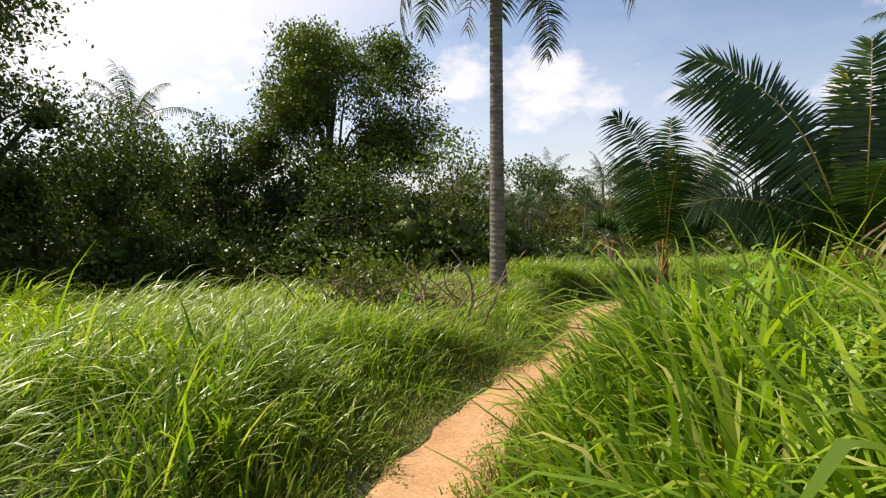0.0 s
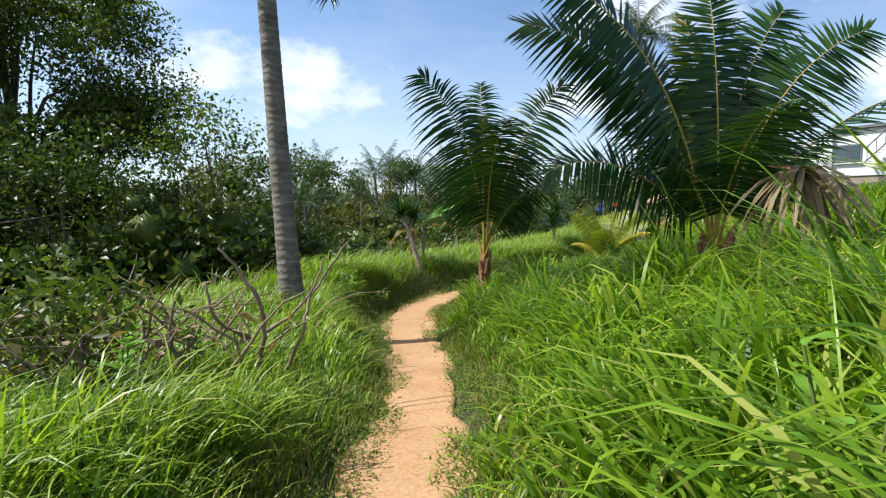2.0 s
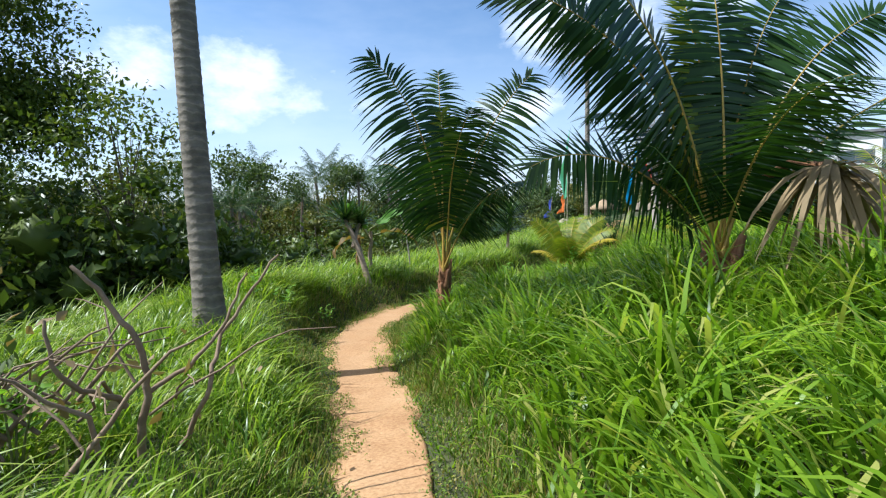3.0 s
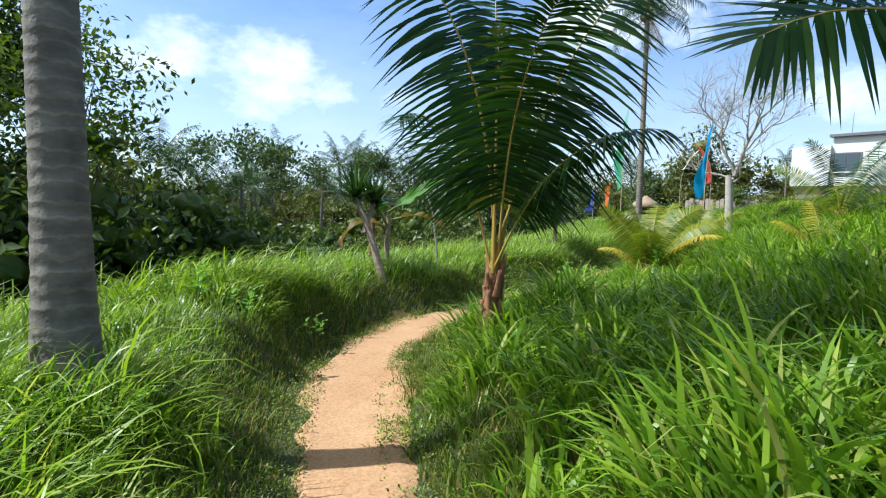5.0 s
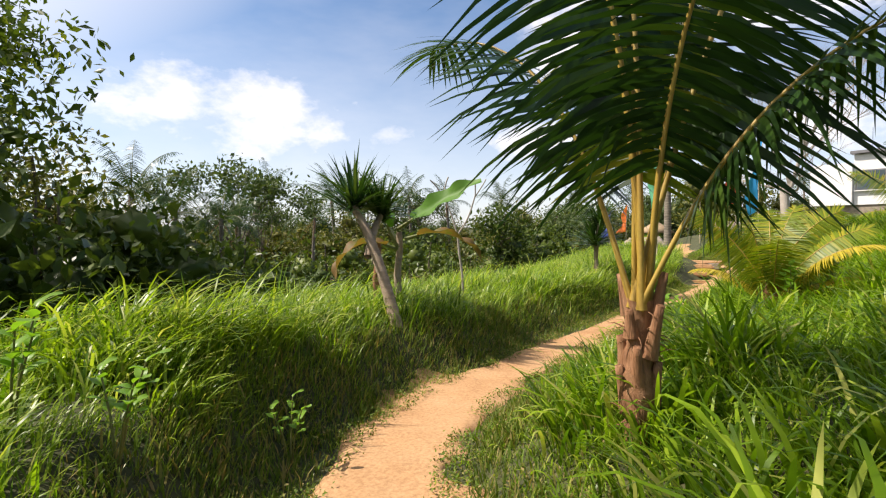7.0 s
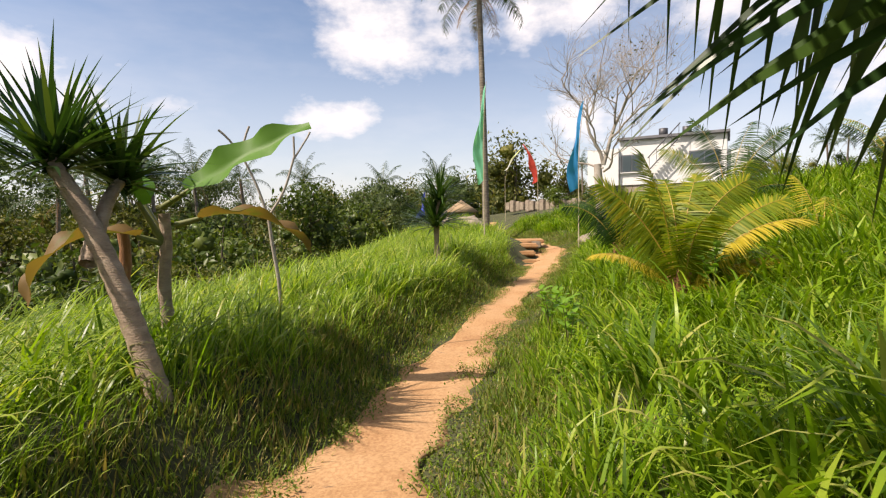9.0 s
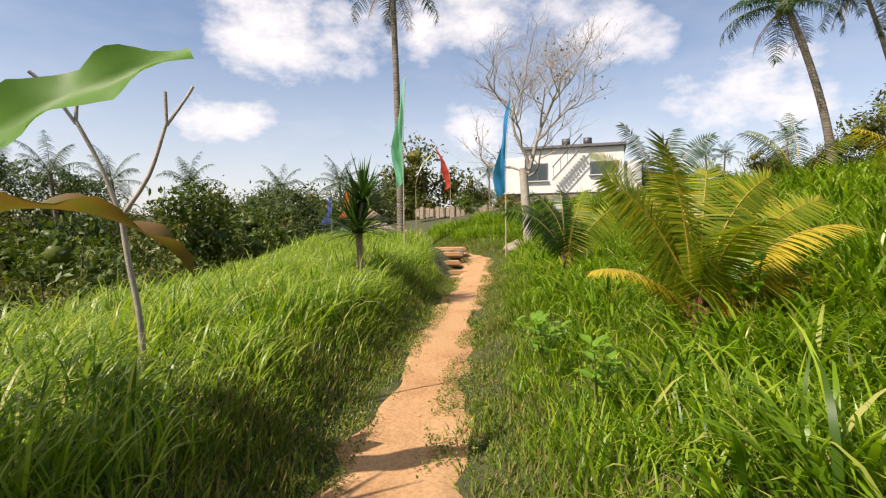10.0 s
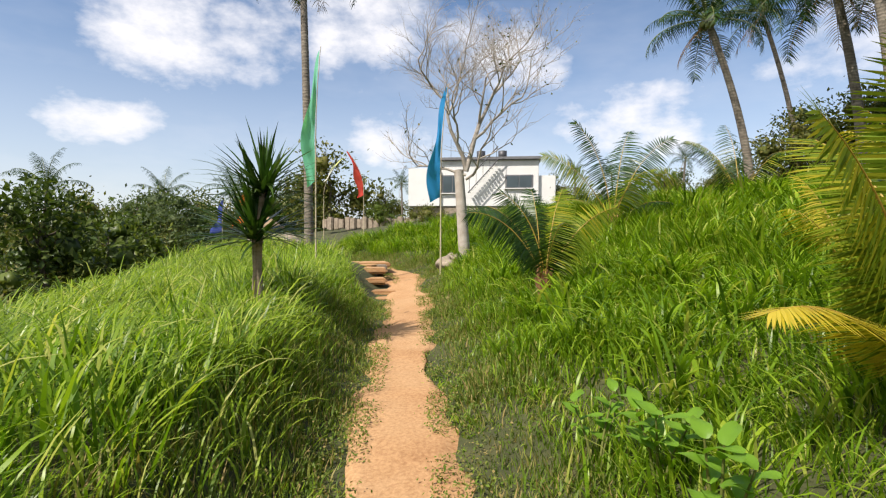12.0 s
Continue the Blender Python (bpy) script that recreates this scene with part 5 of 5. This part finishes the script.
def tuft_grass(name, label, material, cells, per_tuft, seed, box_, reach, thin, side, tall, wide, levels, comb, sel=None, tip=(50, 125), radius=0.06, gain=1.0, rise=0.75, root=(4, 32), clump=0.6):
    x, y, d, a, g = blade_field(cells, per_tuft, seed, box_, reach, thin, 0.02 if tall > 0.3 else -0.07)
    keep = ~on_steps(x, y)
    if side:
        keep &= d * side > 0
    if sel is not None:
        keep &= sel(x, y, d, a)
    x, y, d, a = x[keep], y[keep], d[keep], a[keep]
    n = len(x)
    k = per_tuft
    off = 0.05 + (0.22 * np.clip((y - 9) / 3, 0, 1) * (d > 0) + 0.10 * np.clip((y - 4) / 3, 0, 1) if tall > 0.3 else 0)
    off = off + (0.32 * (d < 0) * np.clip((y - 9) / 2, 0, 1) * np.clip((15.2 - y) / 1.5, 0, 1) if tall > 0.3 else 0)
    size = tall * np.clip((a - off) / rise, 0.16, 1) ** 0.9 * (0.9 + 0.28 * waves(x, y, 1.7, seed + 1)) * g.uniform(0.7, 1.25, n)
    size = size * lush(x, y, d)
    ox, oy, orad = clumps(x, y, clump, seed)
    if tall > 0.3:
        size = size * (1.22 - 0.62 * np.clip(orad / (0.62 * clump), 0, 1))
    outward = np.repeat(np.arctan2(oy, ox), k)
    grow = np.clip((np.abs(d) / 3.0), 1, gain)
    lean = comb[0] + 0.7 * waves(x, y, 4.5, seed + 2)
    X = np.repeat(x, k) + g.normal(size=n * k) * radius
    Y = np.repeat(y, k) + g.normal(size=n * k) * radius
    S = np.repeat(size, k) * g.uniform(0.55, 1.1, n * k)
    own = g.uniform(0, 2 * np.pi, n * k)
    mixd = np.repeat(lean, k)
    w = comb[1]
    H = np.arctan2((1 - w) * np.sin(own) + w * np.sin(mixd) + 0.4 * np.sin(outward), (1 - w) * np.cos(own) + w * np.cos(mixd) + 0.4 * np.cos(outward))
    Z = land(X, Y) - 0.02
    W = wide * g.uniform(0.65, 1.3, n * k) * np.repeat(grow, k) * np.clip(S / (0.6 * tall), 0.45, 1.1)
    t0, t1 = g.uniform(root[0], root[1], n * k), g.uniform(tip[0], tip[1], n * k)
    V, F = blades(np.stack([X, Y, Z], 1), H, S * np.repeat(np.minimum(grow, 1.25), k), W, t0, t1, levels)
    ob = mesh_object(name, V, F, material)
    return tagged(ob, label, "grass", kind="stuff")


def lush(x, y, d):
    """How tall the grass grows, by place."""
    v = 1.0 + 0.75 * np.exp(-(((x - 1.95) / 0.95) ** 2 + ((y - 2.0) / 1.3) ** 2)) * (d > 0)
    v = v + 0.12 * np.exp(-(((x - 7.2) / 1.3) ** 2 + ((y - 12.4) / 0.9) ** 2))
    for px, py in ((9.4, 12.4), (13.45, 14.4), (11.7, 16.6), (4.8, 10.0), (6.95, 15.2), (17.9, 16.8)):
        v = v * (1 - 0.35 * np.exp(-((x - px) ** 2 + (y - py) ** 2) / 0.35))
    v = v + 0.15 * np.exp(-(((x - 2.6) / 1.1) ** 2 + ((y - 13.0) / 0.9) ** 2))
    v = v * (1 - 0.7 * np.exp(-(((x + 0.2) / 1.2) ** 2 + ((y - 6.5) / 0.8) ** 2)) * (d < 0))
    v = v * np.where(d < 0, 1 - 0.42 * np.exp(-(((x - 1.6) / 1.8) ** 2 + ((y - 11.2) / 1.5) ** 2)), 1.0)
    v = v * np.where((d < 0) & (y < 9), 0.9, 1.0) * np.where(d > 0, np.interp(x, [4, 6.5], [1, 0.7]), np.interp(x, [5, 8], [1, 0.85]))
    return v


AREA = (-11, 26, -2.5, 28)
UP, DOWN = 1, -1


def near(x, y, d, a):
    return np.abs(d) < 3.6


def beyond(x, y, d, a):
    return (np.abs(d) >= 3.6) & ((y < 19.5) | (x > 2))


tuft_grass("tall_grass", "lush tall grass with broad arching blades on the uphill side", GRASS_TALL, 62, 9, 101, AREA, 3.6, 4.0, UP, 0.84, 0.029, 5, (2.6, 0.35), radius=0.07, tip=(70, 168), sel=near)
tuft_grass("slope_grass", "tall grass covering the slope above the path", GRASS_TALL, 62, 9, 105, AREA, 30, 4.2, UP, 0.80, 0.024, 3, (2.6, 0.35), gain=2.6, radius=0.1, tip=(60, 145), sel=beyond)
tuft_grass("meadow_grass", "long fine meadow grass laid over by the wind", GRASS_FINE, 56, 9, 102, AREA, 3.6, 4.0, DOWN, 0.80, 0.017, 5, (0.2, 0.55), radius=0.08, tip=(100, 172), sel=near, root=(8, 48), clump=0.75)
tuft_grass("field_grass", "fine grass of the open field", GRASS_FINE, 42, 9, 106, AREA, 30, 3.6, DOWN, 0.74, 0.015, 4, (0.2, 0.6), gain=3.0, radius=0.09, tip=(90, 165), sel=beyond, root=(10, 50), clump=0.9)
tuft_grass("bank_grass", "upright coarse grass on the bank by the path", GRASS_TALL, 42, 8, 103, AREA, 2.4, 9, DOWN, 0.64, 0.02, 4, (0.8, 0.3), radius=0.06, tip=(30, 120), sel=lambda x, y, d, a: (y > 1.0))
tuft_grass("hummock_grass", "long grass hanging over a grassy hummock", GRASS_FINE, 60, 9, 108, (0.8, 3.8, 11.2, 13.9), 9, 20, DOWN, 0.8, 0.018, 5, (-1.2, 0.6), radius=0.07, tip=(110, 172), sel=lambda x, y, d, a: ((x - 2.3) / 1.4) ** 2 + ((y - 12.9) / 1.0) ** 2 < 1)
tuft_grass("verge_grass", "short trodden grass and weeds along the path", GRASS_SHORT, 330, 7, 104, (-1.5, 24, -1, 25), 1.15, 9, 0, 0.19, 0.012, 2, (1.0, 0.1), radius=0.06, tip=(30, 110), rise=0.25)
tuft_grass("undergrowth_grass", "dense low grass between the tall tufts", GRASS_TALL, 85, 8, 109, (5, 20, 8.5, 17.5), 3.8, 20, UP, 0.52, 0.017, 3, (2.6, 0.2), radius=0.1, tip=(40, 130), rise=0.4)
tuft_grass("long_stalks", "long pale grass stalks rising over the grass", GRASS_FINE, 1.6, 5, 107, AREA, 4, 9, UP, 1.35, 0.014, 5, (2.4, 0.5), radius=0.12, tip=(60, 120), sel=lambda x, y, d, a: (a > 1.0) & (d < 3.5) & (y < 7))


# low creeping leaves at the path's edge
g = np.random.RandomState(55)
k = g.randint(90, int(len(LINE) * 0.8), 60000)
side = np.where(g.uniform(size=60000) < 0.5, -1, 1)
o = side * (half_width(LINE[k, 1]) + np.abs(g.normal(size=60000)) * 0.24 - 0.03)
X, Y = LINE[k, 0] + TANGENT[k, 1] * o + g.normal(size=60000) * 0.03, LINE[k, 1] - TANGENT[k, 0] * o + g.normal(size=60000) * 0.03
keep = (waves(X, Y, 0.7, 12) > -0.35) & ~on_steps(X, Y)
X, Y = X[keep], Y[keep]
V, F = leaves(np.stack([X, Y, land(X, Y) + g.uniform(0.035, 0.09, len(X))], 1), 0.017, 9, up=1.2, long=1.3)
tagged(mesh_object("ground_cover", V, F, GRASS_SHORT), "low creeping leaves edging the trodden path", "ground cover", kind="stuff")


def weed(x, y, r, seed, tall=0.35):
    """Low plant with pairs of broad pointed leaves on short stems."""
    g = np.random.RandomState(seed)
    ob = empty("weed", x, y, ground_at(x, y), "broad-leaved green weed growing among the grass", "weed", "weeds in the grass")
    for k in range(3):
        a = g.uniform(0, 6.28)
        top = np.array([math.cos(a) * 0.12, math.sin(a) * 0.12, tall * g.uniform(0.8, 1.2)])
        V, F = tube([(0, 0, -0.05), top * [0.4, 0.4, 0.5], top], [0.008, 0.006, 0.004], 5)
        stem = mesh_object("stem", V, F, STALK_GREEN, ob, True)
        for i in range(6):
            V, F = curved_leaf(r * g.uniform(0.6, 1.05), r * 0.42, seed + i, 55, 45, 0.006, 0.2, 8, 5)
            lf = mesh_object("leaf", V, F, LEAF_WEED, stem, True)
            s = 0.55 + 0.45 * i / 5
            lf.matrix_basis = pose(*(top * [s, s, s]), 0, 0, i * 137 + k * 40)


for i, (x, y, r, h) in enumerate(((9.16, 13.2, 0.15, 0.4), (9.35, 13.45, 0.13, 0.36), (9.9, 11.6, 0.2, 0.6), (9.2, 11.7, 0.16, 0.5), (2.1, 11.5, 0.14, 0.5), (2.5, 11.3, 0.13, 0.4), (-0.4, 6.3, 0.14, 0.5), (0.0, 6.6, 0.13, 0.45), (1.6, 2.4, 0.11, 0.75),
                                  (1.9, 2.7, 0.12, 0.85), (2.1, 2.2, 0.11, 0.8), (1.4, 3.0, 0.1, 0.6), (2.3, 3.2, 0.12, 0.8), (1.0, 1.9, 0.09, 0.4), (8.6, 13.1, 0.14, 0.45), (7.9, 12.6, 0.14, 0.5), (3.4, 11.9, 0.1, 0.35), (1.6, 9.2, 0.1, 0.3))):
    weed(x, y, r, 500 + i, h)


# ---- twigs and dry leaves fallen on the path ----
g = np.random.RandomState(77)
for i in range(26):
    k = int(g.uniform(110, len(LINE) * 0.75))
    p, t = LINE[k], TANGENT[k]
    o = g.uniform(-0.8, 0.8) * half_width(p[1])
    x, y = p[0] + t[1] * o, p[1] - t[0] * o
    L, a = g.uniform(0.08, 0.3), g.uniform(0, 360)
    pts = [(L * (s - 0.5), 0.02 * math.sin(s * 4 + i), 0.004 + 0.008 * math.sin(s * 3)) for s in np.linspace(0, 1, 6)]
    V, F = tube(pts, np.linspace(0.005, 0.002, 6), 5)
    ob = mesh_object("fallen_twig", V, F, DEAD_WOOD, None, True)
    ob.matrix_basis = pose(x, y, ground_at(x, y) + 0.024, 0, 0, a)
    tagged(ob, "thin dry twig lying on the earth path", "twig", "twigs on the path")
